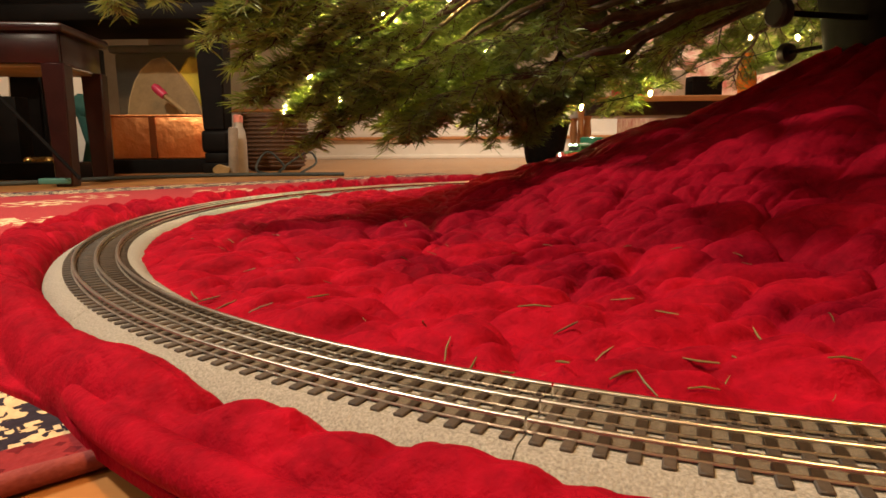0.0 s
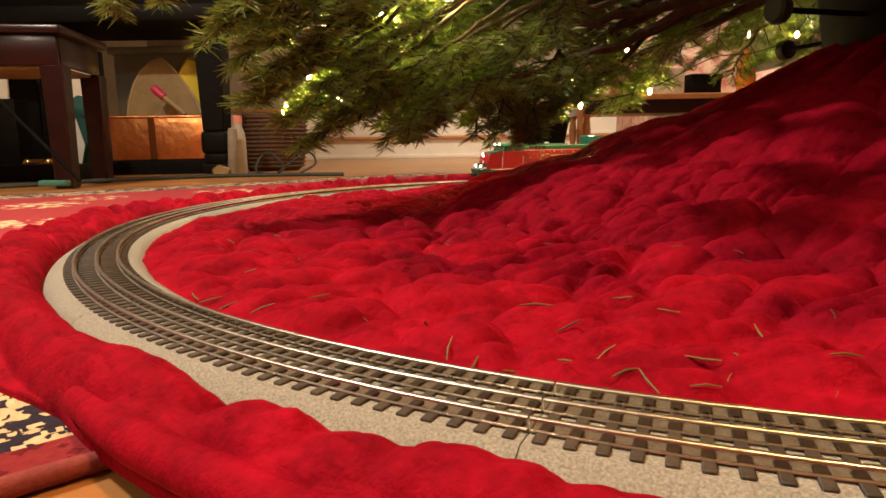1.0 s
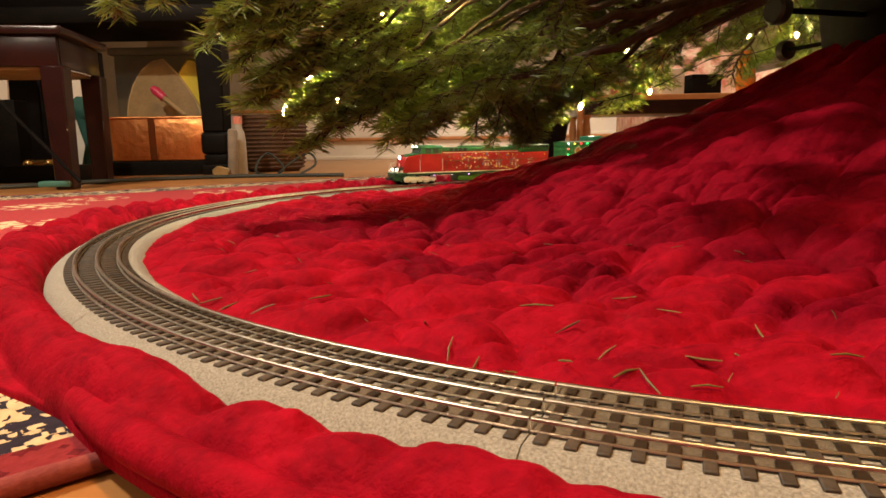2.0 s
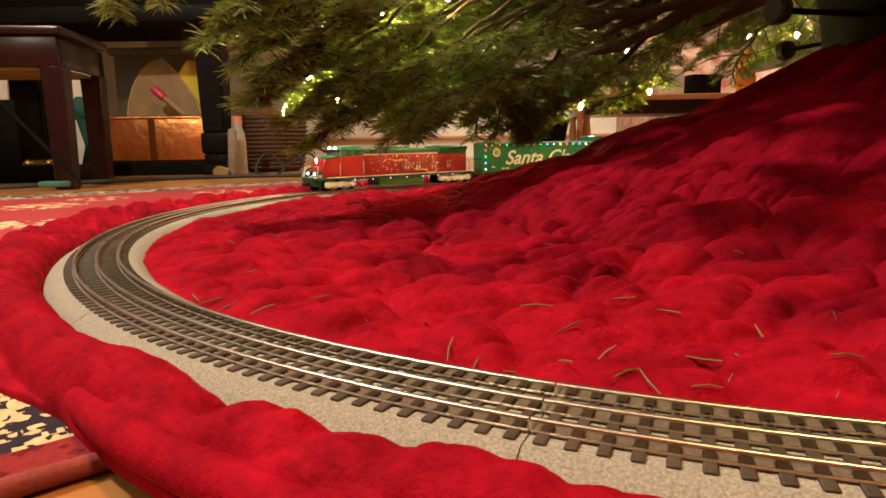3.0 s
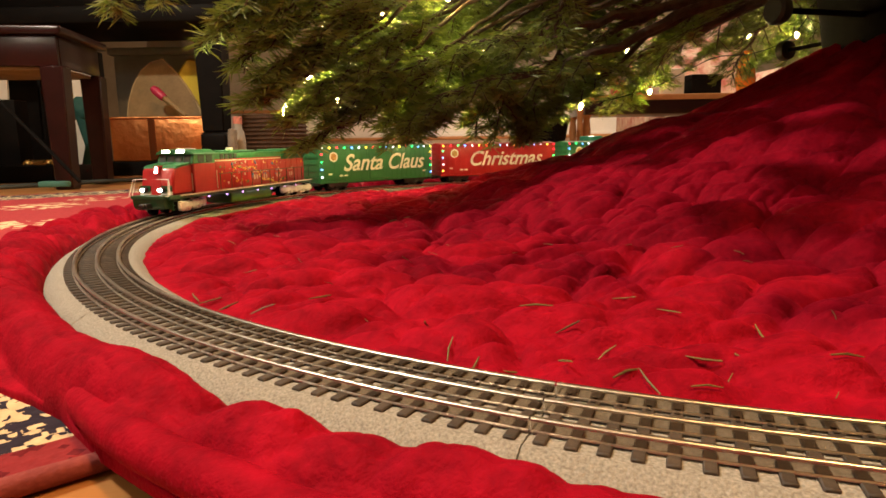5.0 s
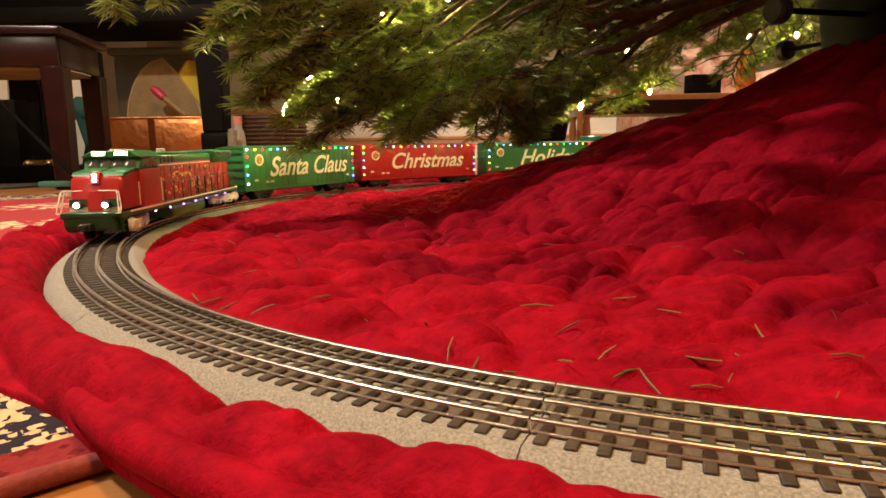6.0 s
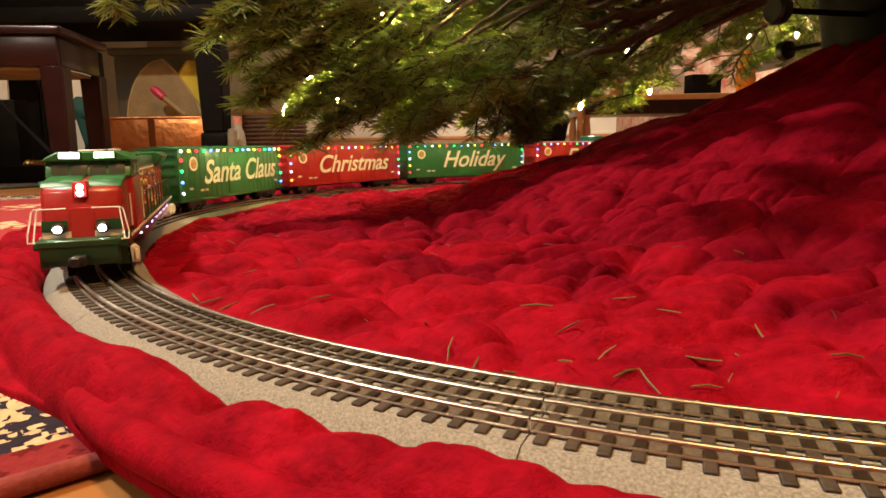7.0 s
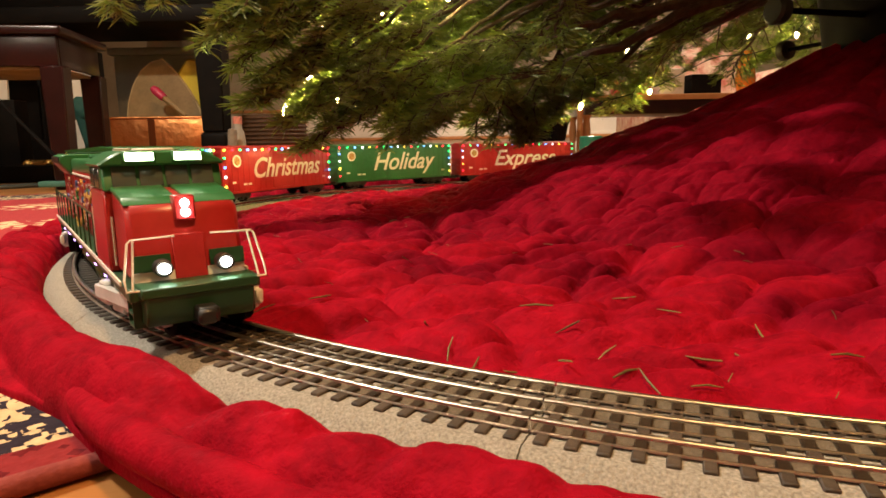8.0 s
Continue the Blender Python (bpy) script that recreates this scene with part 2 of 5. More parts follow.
def rug_material():
    m = bpy.data.materials.new("rug_wool")
    m.use_nodes = True
    nt = m.node_tree
    p = nt.nodes["Principled BSDF"]
    p.inputs["Roughness"].default_value = 0.95
    p.inputs["Specular IOR Level"].default_value = 0.1
    co = nt.nodes.new("ShaderNodeTexCoord")
    sep = nt.nodes.new("ShaderNodeSeparateXYZ")
    nt.links.new(co.outputs["Object"], sep.inputs[0])

    def math_node(op, a, b=None, c=None):
        n = nt.nodes.new("ShaderNodeMath")
        n.operation = op
        for i, v in enumerate((a, b, c)):
            if v is None:
                continue
            if isinstance(v, (int, float)):
                n.inputs[i].default_value = v
            else:
                nt.links.new(v, n.inputs[i])
        return n.outputs[0]

    def colour_mix(f, a, b):
        n = nt.nodes.new("ShaderNodeMix")
        n.data_type = "RGBA"
        nt.links.new(f, n.inputs[0])
        for sock, v in ((n.inputs[6], a), (n.inputs[7], b)):
            if isinstance(v, tuple):
                sock.default_value = (*v, 1)
            else:
                nt.links.new(v, sock)
        return n.outputs[2]

    # distance from the nearest long edge
    edge = math_node("MINIMUM", sep.outputs["Y"], math_node("SUBTRACT", RUG_W, sep.outputs["Y"]))
    vor = nt.nodes.new("ShaderNodeTexVoronoi")
    vor.inputs["Scale"].default_value = 120
    vor.distance = "MANHATTAN"
    nt.links.new(co.outputs["Object"], vor.inputs["Vector"])
    big = nt.nodes.new("ShaderNodeTexVoronoi")
    big.inputs["Scale"].default_value = 4.2
    nt.links.new(co.outputs["Object"], big.inputs["Vector"])
    fine = nt.nodes.new("ShaderNodeTexNoise")
    fine.inputs["Scale"].default_value = 38
    nt.links.new(co.outputs["Object"], fine.inputs["Vector"])
    blot = math_node("GREATER_THAN", fine.outputs["Fac"], 0.53)
    knots = nt.nodes.new("ShaderNodeTexVoronoi")
    knots.inputs["Scale"].default_value = 230
    knots.distance = "CHEBYCHEV"
    nt.links.new(co.outputs["Object"], knots.inputs["Vector"])
    cell = nt.nodes.new("ShaderNodeSeparateColor")
    nt.links.new(knots.outputs["Color"], cell.inputs[0])
    knot = math_node("GREATER_THAN", math_node("ADD", cell.outputs[0], math_node("MULTIPLY", fine.outputs["Fac"], 3.2)), 2.2)
    near = math_node("LESS_THAN", big.outputs["Distance"], 0.38)
    red, cream, navy = (0.34, 0.045, 0.052), (0.62, 0.48, 0.30), (0.03, 0.025, 0.04)
    field = colour_mix(math_node("MULTIPLY", blot, near), red, cream)
    border = colour_mix(knot, navy, cream)
    guard = colour_mix(math_node("GREATER_THAN", vor.outputs["Distance"], 0.5), (0.13, 0.014, 0.020), (0.23, 0.028, 0.034))
    col = colour_mix(math_node("LESS_THAN", edge, 0.20), field, colour_mix(math_node("LESS_THAN", edge, 0.030), border, guard))
    vary = nt.nodes.new("ShaderNodeTexNoise")
    vary.inputs["Scale"].default_value = 160
    nt.links.new(co.outputs["Object"], vary.inputs["Vector"])
    hsv = nt.nodes.new("ShaderNodeHueSaturation")
    mr = nt.nodes.new("ShaderNodeMapRange")
    mr.inputs["To Min"].default_value, mr.inputs["To Max"].default_value = 0.7, 1.3
    nt.links.new(vary.outputs["Fac"], mr.inputs["Value"])
    nt.links.new(mr.outputs[0], hsv.inputs["Value"])
    nt.links.new(col, hsv.inputs["Color"])
    nt.links.new(hsv.outputs["Color"], p.inputs["Base Color"])
    b = nt.nodes.new("ShaderNodeBump")
    b.inputs["Strength"].default_value, b.inputs["Distance"].default_value = 0.8, 0.003
    nt.links.new(vary.outputs["Fac"], b.inputs["Height"])
    nt.links.new(b.outputs["Normal"], p.inputs["Normal"])
    return m


def build_rug():
    bm = bmesh.new()
    box(bm, -1.2, RUG_L - 1.2, 0, RUG_W, 0.0, 0.0075, 0.003)
    rug = whole("rug", bm, rug_material(), "red wool oriental rug with cream and navy border", "rug", RUG_AT)
    bm = bmesh.new()
    tube(bm, [(-1.2 + 0.02 * k, 0.002, 0.0050 + 0.0005 * math.sin(k * 1.3)) for k in range(145)], [0.0048 + 0.0005 * math.sin(k * 0.7) for k in range(145)], 10)
    part("binding", bm, mat("rug_binding", (0.19, 0.032, 0.032), 0.95, second=(0.29, 0.06, 0.055), scale=60, bump=0.6, bump_scale=500), rug, "dark red corded edge")
    return rug


build_rug()

# ---------------------------------------------------------------- tree skirt
HILL = ((0.0, 0.346), (0.07, 0.324), (0.112, 0.307), (0.17, 0.288), (0.23, 0.260), (0.28, 0.232), (0.333, 0.206), (0.376, 0.190), (0.418, 0.166), (0.479, 0.158), (0.52, 0.143), (0.575, 0.122), (0.633, 0.094), (0.687, 0.086), (0.735, 0.067), (0.786, 0.060), (0.84, 0.040), (0.92, 0.026), (3.0, 0.022))
BED = 0.016      # height of the cloth under the track


def axis_distance(x, y):
    """Distance from the oval's long axis."""
    a = Vector((CX, CY))
    k = max(0.0, min(STRAIGHT, (Vector((x, y)) - a).dot(DIR)))
    q = a + DIR * k
    return math.hypot(x - q.x, y - q.y)


def smooth(a, b, v):
    v = max(0.0, min(1.0, (v - a) / (b - a)))
    return v * v * (3 - 2 * v)


def puff(x, y, size, seed):
    """Cushions with creases between them."""
    n = min(1.0, abs(noise.noise(Vector((x / size, y / size, seed)))) * 2.3)
    return n * (2 - n)


def pillow(x, y, seed):
    """Rounded cells with sharp creases between them."""
    d = noise.voronoi(Vector((x, y, seed)))[0]
    n = min(1.0, (d[1] - d[0]) * 1.7)
    return math.sqrt(n * (2 - n))


def inner_height(x, y):
    inside = R - 0.041 - axis_distance(x, y)
    r = math.hypot(x - TRUNK.x, y - TRUNK.y)
    hill = np.interp(r, [h[0] for h in HILL], [h[1] for h in HILL])
    rise = smooth(0.0, 0.26, inside)
    z = BED + 0.006 + (hill - BED - 0.006) * rise
    wx, wy = x + 0.035 * noise.noise(Vector((x * 7, y * 7, 3.1))), y + 0.035 * noise.noise(Vector((x * 7, y * 7, 8.7)))
    soft = smooth(-0.012, 0.030, inside)
    steep = smooth(0.075, 0.15, z)
    flat = 1.0 - 0.6 * steep
    # quilted cushions, wrinkles across them, fine crumples
    z += soft * flat * (0.0190 * pillow(wx / 0.105, wy / 0.074, 0.4) + 0.0120 * pillow(wx / 0.070, wy / 0.032, 2.4)
                        + 0.0050 * puff(wx * 0.42, wy, 0.017, 9.1) + 0.0010 * noise.noise(Vector((x * 120, y * 120, 1))) - 0.0215)
    # long folds that run down from the trunk
    a = math.atan2(y - TRUNK.y, x - TRUNK.x) + 0.25 * noise.noise(Vector((x * 4, y * 4, 6.6)))
    z += steep * (0.016 * puff(a, r * 0.55, 0.21, 4.4) - 0.009)
    return max(z, BED + 0.003 * smooth(-0.008, 0.01, inside) - 0.0004)


NEAR_RIDGE = ((219, 0.037), (223, 0.039), (226, 0.0365), (228, 0.037), (230, 0.0385), (232, 0.042), (233.5, 0.0415), (235, 0.036), (236, 0.029), (236.5, 0.018), (236.8, 0.012))
NEAR_FOLD = ((232, 0.012), (232.8, 0.024), (234, 0.031), (235.5, 0.030), (236.6, 0.028), (237.2, 0.033), (238.2, 0.0385), (239, 0.0385), (239.7, 0.0395), (240.3, 0.0335), (241.2, 0.037), (242, 0.0365),
             (242.5, 0.034), (243.2, 0.039), (244.4, 0.041), (245.1, 0.039), (245.7, 0.040), (246.2, 0.036), (246.7, 0.037), (247.5, 0.035), (250, 0.040), (254, 0.035), (258, 0.040), (262, 0.036))
NEAR_TUCK = ((236, 0.013), (238, 0.024), (240, 0.031), (243, 0.028), (246, 0.033), (250, 0.029), (262, 0.032))


def table(rows, v):
    return float(np.interp(v, [a for a, _ in rows], [b for _, b in rows]))


def border_reach(ang, s, u):
    """Distance of the border cloth from the centre line, u from its inner edge to its hem."""
    start = 0.0385 + np.interp(ang, (203, 213, 228, 234, 236, 237, 240, 250), (0, 0.003, 0.002, 0.003, 0.007, 0.007, 0.003, 0.002)) + 0.002 * noise.noise(Vector((s / 0.05, 0.5, 7.3)))
    end = np.interp(ang, (105, 150, 185, 205, 218, 226, 228, 230, 233.5, 238, 275), (0.105, 0.118, 0.125, 0.112, 0.096, 0.084, 0.078, 0.075, 0.081, 0.085, 0.085))
    end += 0.010 * noise.noise(Vector((s / 0.10, 0.5, 0.3))) * (1 - smooth(218, 226, ang))
    return start + (end - start) * (0.5 - 0.5 * math.cos(min(u * 1.05, 1.0) * math.pi))


def border_height(ang, s, u):
    """Height of the border cloth: loose cushions along the far side, two long folds on the near side."""
    off = border_reach(ang, s, u)
    near = smooth(219, 226, ang) * (1 - smooth(262, 268, ang))
    bend = min(u * 1.05, 1.0) * math.pi
    wx = s + 0.45 * (off - 0.07) + 0.012 * noise.noise(Vector((s / 0.05, off / 0.05, 2.2)))
    lumps = 0.34 + 0.52 * pillow(wx / 0.066, off / 0.09, 5.3) + 0.27 * pillow(wx / 0.036, off / 0.05, 1.7) + 0.05 * puff(wx, off * 0.7, 0.012, 9.7)
    fat = np.interp(ang, (105, 135, 150, 185, 205, 222), (0.034, 0.038, 0.030, 0.034, 0.033, 0.032))
    far = 0.012 + fat * lumps * math.sin(bend) ** 0.6
    dome = 0.012
    for rows, c, w in ((NEAR_RIDGE, 0.0580, 0.0185), (NEAR_FOLD, np.interp(ang, (232, 234, 236, 238), (0.071, 0.069, 0.064, 0.0605)), 0.0175), (NEAR_TUCK, 0.0715, 0.0095)):
        h = table(rows, ang) - 0.012
        dome = max(dome, 0.012 + h * math.sqrt(max(0.0, 1 - ((off - c) / w) ** 2)))
    wrinkle = puff(s * 0.8 + off * 0.5, off * 1.3 - s * 0.3, 0.022, 3.3) + 0.5 * puff(s, off * 1.2, 0.009, 6.1)
    dome += 0.0018 * (wrinkle - 0.6) * smooth(0.013, 0.03, dome)
    z = far + (dome - far) * near
    if u > 0.952:
        z = 0.0106 - 0.004 * (u - 0.952) / 0.048
    return max(z, 0.0106 if u > 0.5 and u <= 0.952 else 0.006)


def build_skirt():
    skirt = thing("tree_skirt", "crumpled red velvet quilted tree skirt spread over the rug", "tree skirt")
    # inner cloth from the track to the trunk
    ss = np.concatenate([np.linspace(0, ARC, 760), np.linspace(ARC, LOOP, 140)[1:-1]])
    vs = np.concatenate([np.linspace(0, 0.5, 170), np.linspace(0.5, 1, 70)[1:]]) ** 1.0
    pts = []
    for v in vs:
        for s in ss:
            x, y, _ = on_track(s, -0.030)
            x, y = x + (TRUNK.x - x) * v * 0.87, y + (TRUNK.y - y) * v * 0.87
            pts.append((x, y, inner_height(x, y)))
    me = sheet("cloth", np.array(pts), len(vs), len(ss), wrap=True)
    me.materials.append(VELVET)
    ob = new("cloth", me)
    ob.parent = skirt
    # puffed border outside the track, from the bed round to the hem
    ss = np.concatenate([np.linspace(0, ARC, 1300), np.linspace(ARC, LOOP, 160)[1:-1]])
    us = np.linspace(0, 1, 72)
    pts = []
    for u in us:
        for s in ss:
            ang = math.degrees(s / R) + 109.7 if s < ARC else 109.7
            x, y, _ = on_track(s, border_reach(ang, s, u))
            pts.append((x, y, border_height(ang, s, u)))
    me = sheet("border", np.array(pts), len(us), len(ss), wrap=True)
    me.materials.append(VELVET)
    ob = new("border", me)
    ob.parent = skirt
    # rolled hem along the near edge
    bm = bmesh.new()
    line, rad = [], []
    for k in range(120):
        ang = 229.2 + k * 0.3
        s = R * radians(ang - 109.7)
        r = (0.0084 + 0.0012 * noise.noise(Vector((s / 0.04, 0.5, 1)))) * smooth(228.8, 231.5, ang)
        off = np.interp(ang, (229, 231.5, 233.5, 235.7, 238, 241, 250, 266), (0.066, 0.0715, 0.0765, 0.0795, 0.0815, 0.083, 0.083, 0.083))
        x, y, _ = on_track(s, off)
        line.append((x, y, 0.0115 + r * 1.15))
        rad.append(max(r, 0.0006))
    tube(bm, line, rad, 18)
    part("hem", bm, VELVET, skirt, "smooth rolled red hem")
    # the layer that the track lies on
    ss = np.linspace(0, LOOP, 300)[:-1]
    pts = [(*on_track(s, o)[:2], BED - 0.001) for o in (-0.06, 0.05) for s in ss]
    me = sheet("underlay", np.array(pts), 2, len(ss), wrap=True)
    me.materials.append(VELVET)
    ob = new("underlay", me)
    ob.parent = skirt


build_skirt()


# ---------------------------------------------------------------- track
def track_section(curved):
    """One length of three-rail track: grey roadbed, rails, ties; starts at the origin heading +x and bends left."""
    length = R * radians(22.5) if curved else 0.254
    sec = thing("track_section", "grey-ballasted three-rail toy train track %s" % ("curve" if curved else "straight"), "train track", group="oval of toy track")

    def at(s, off):        # off to the right
        if curved:
            t = s / R
            return (R + off) * math.sin(t), R - (R + off) * math.cos(t)
        return s, -off

    def sweep(profile, s0, s1, n):
        bm = bmesh.new()
        rings = []
        for k in range(n + 1):
            s = s0 + (s1 - s0) * k / n
            rings.append([bm.verts.new((*at(s, o), z)) for o, z in profile])
        m = len(profile)
        for a, b in zip(rings, rings[1:]):
            for i in range(m):
                bm.faces.new((a[i], a[(i + 1) % m], b[(i + 1) % m], b[i]))
        bm.faces.new(rings[0][::-1])
        bm.faces.new(rings[-1])
        bmesh.ops.recalc_face_normals(bm, faces=bm.faces)
        return bm

    z = RAILTOP - BED
    bed = [(-0.0405, 0), (-0.0400, 0.004), (-0.0385, 0.0065), (-0.028, z - 0.0062), (0.028, z - 0.0062), (0.0385, 0.0065), (0.0400, 0.004), (0.0405, 0)]
    part("roadbed", sweep(bed, 0.0003, length - 0.0003, 20), GRAVEL, sec, "speckled grey moulded ballast")
    rail = [(-0.0019, -0.0052), (0.0019, -0.0052), (0.0018, -0.0048), (0.0010, -0.0046), (0.0010, -0.0014), (0.0013, -0.0012), (0.0013, -0.0007),
            (0.0011, -0.0003), (0.0006, -0.00005), (0, 0), (-0.0006, -0.00005), (-0.0011, -0.0003), (-0.0013, -0.0007), (-0.0013, -0.0012), (-0.0010, -0.0014), (-0.0010, -0.0046), (-0.0018, -0.0048)]
    for o in (-0.0172, 0, 0.0172):
        r = part("rail", sweep([(o + a, z + b) for a, b in rail], 0.0004, length - 0.0004, 24), RAIL, sec, "bright steel rail")
        r.data.materials.append(RAILSIDE)
        for f in r.data.polygons:
            h = f.center.z - z
            f.material_index = 1 if -0.0045 < h < -0.0014 else 0
    count = round(length / 0.0103)
    bm = bmesh.new()
    box(bm, -0.0023, 0.0023, -0.0255, 0.0255, z - 0.012, z - 0.0049, 0.0005, 1)
    for o in (-0.0172, 0.0172):
        d = -0.0030 if o > 0 else 0.0030
        box(bm, -0.0009, 0.0009, o + d - 0.0008, o + d + 0.0008, z - 0.0050, z - 0.0042)
    tie = finish("tie", bm, TIE)
    for k in range(count):
        s = (k + 0.5) * length / count
        ob = new("tie", tie)
        ob.parent = sec
        ob.matrix_basis = pose(*at(s, 0), 0, 0, 0, math.degrees(s / R) if curved else 0)
    return sec, length


def build_track():
    for curved in (True, False):
        sec, length = track_section(curved)
        starts = [a + k * length for a in ((0, ARC + STRAIGHT) if curved else (ARC, 2 * ARC + STRAIGHT)) for k in range(8 if curved else 4)]
        for i, s in enumerate(starts):
            x, y, h = on_track(s + 1e-6)
            m = pose(x, y, BED, 0, 0, math.degrees(h))
            if i:
                copy_thing(sec, m)
            else:
                sec.matrix_basis = m


build_track()


# ---------------------------------------------------------------- train
RED = mat("red_paint", (0.34, 0.016, 0.018), 0.32, second=(0.42, 0.026, 0.026), scale=30, coat=0.2)
GREEN = mat("green_paint", (0.02, 0.14, 0.045), 0.38, second=(0.03, 0.18, 0.06), scale=30, coat=0.2)
FRESHGREEN = mat("fresh_green_paint", (0.05, 0.17, 0.02), 0.35, second=(0.07, 0.2, 0.03), scale=30, coat=0.2)
DARKGREEN = mat("dark_green_paint", (0.012, 0.06, 0.025), 0.4, second=(0.018, 0.08, 0.03), scale=30)
CREAM = mat("cream_print", (0.80, 0.77, 0.68), 0.5)
EMBLEM = mat("emblem_print", (0.30, 0.08, 0.03), 0.5, second=(0.6, 0.42, 0.12), scale=200)
SILVER = mat("silver_paint", (0.80, 0.78, 0.73), 0.42, 0.0, second=(0.66, 0.64, 0.60), scale=60)
BLACK = mat("black_plastic", (0.012, 0.012, 0.012), 0.45, second=(0.022, 0.021, 0.02), scale=50)
GLASS = mat("dark_glass", (0.07, 0.09, 0.085), 0.10, coat=0.7)
VIOLET = mat("violet_glint", (0.55, 0.3, 1.0), 0.3, emit=7)
HEADLIGHT = mat("headlight", (1.0, 0.97, 0.88), 0.3, emit=70)
NUMBERBOARD = mat("lit_numberboard", (0.85, 1.0, 0.62), 0.4, emit=9)
GLOW = {"red": mat("led_red", (1.0, 0.02, 0.05), 0.3, emit=4), "green": mat("led_green", (0.02, 1.0, 0.22), 0.3, emit=4),
        "blue": mat("led_blue", (0.10, 0.30, 1.0), 0.3, emit=5), "yellow": mat("led_yellow", (1.0, 0.70, 0.08), 0.3, emit=4), "white": mat("led_white", (0.75, 0.85, 1.0), 0.3, emit=4)}
LOCO_LEN, LOCO_TRUCK = 0.456, 0.168
CAR_LEN, CAR_TRUCK = 0.322, 0.114
CARPITCH = 0.359


def truck(parent, x, axles, wheelbase, frame_mat, label):
    """A swivelling truck with side frames and wheelsets; its origin is its pivot on the rail head."""
    bm = bmesh.new()
    half = wheelbase * (axles - 1) / 2
    for sgn in (-1, 1):
        y = 0.024 * sgn
        box(bm, -half - 0.010, half + 0.010, min(y, y + 0.004 * sgn), max(y, y + 0.004 * sgn), 0.009, 0.0175, 0.001, 1)
        for k in range(axles):
            a = -half + k * wheelbase
            box(bm, a - 0.006, a + 0.006, y - 0.003, y + 0.0045, 0.006, 0.020, 0.0015, 1)
            if k < axles - 1:
                c = a + wheelbase / 2
                lathe(bm, [(0.0035, y - 0.002), (0.0035, y + 0.0055), (0.002, y + 0.006)], 8, (c, 0, 0.0085), "y")
                box(bm, c - 0.008, c + 0.008, y - 0.002, y + 0.003, 0.004, 0.013, 0.001, 1)
    box(bm, -half * 0.6 - 0.004, half * 0.6 + 0.004, -0.024, 0.024, 0.014, 0.019)
    t = part("truck", bm, frame_mat, parent, label, pose(x, 0, 0))
    bm = bmesh.new()
    for sgn in (-1, 1):
        a, b = (0.0145 * sgn, 0.0205 * sgn)
        prof = [(0.0125, 0.0150), (0.0118, 0.0160), (0.0108, 0.0165), (0.0105, 0.0215), (0.007, 0.022), (0.007, 0.0205), (0.003, 0.0205)]
        lathe(bm, [(r, h * sgn) for r, h in prof], 18, axis="y")
    lathe(bm, [(0.0022, -0.02), (0.0022, 0.02)], 8, axis="y")
    wheel = finish("wheelset", bm, BLACKIRON)
    sets = []
    for k in range(axles):
        w = new("wheelset", wheel)
        w.parent = t
        w.matrix_basis = pose(-half + k * wheelbase, 0, 0.0105)
        sets.append(w)
    return t, sets


def lettering(text, size, material, parent, at, label="", shear=0.25, offset=0.0):
    cu = bpy.data.curves.new("lettering", "FONT")
    cu.body, cu.size, cu.shear, cu.extrude, cu.align_x, cu.align_y, cu.offset = text, size, shear, 0.0002, "CENTER", "CENTER", offset
    cu.materials.append(material)
    ob = new("lettering", cu)
    ob.parent = parent
    ob.matrix_basis = at
    if label:
        ob["label"] = label
    return ob


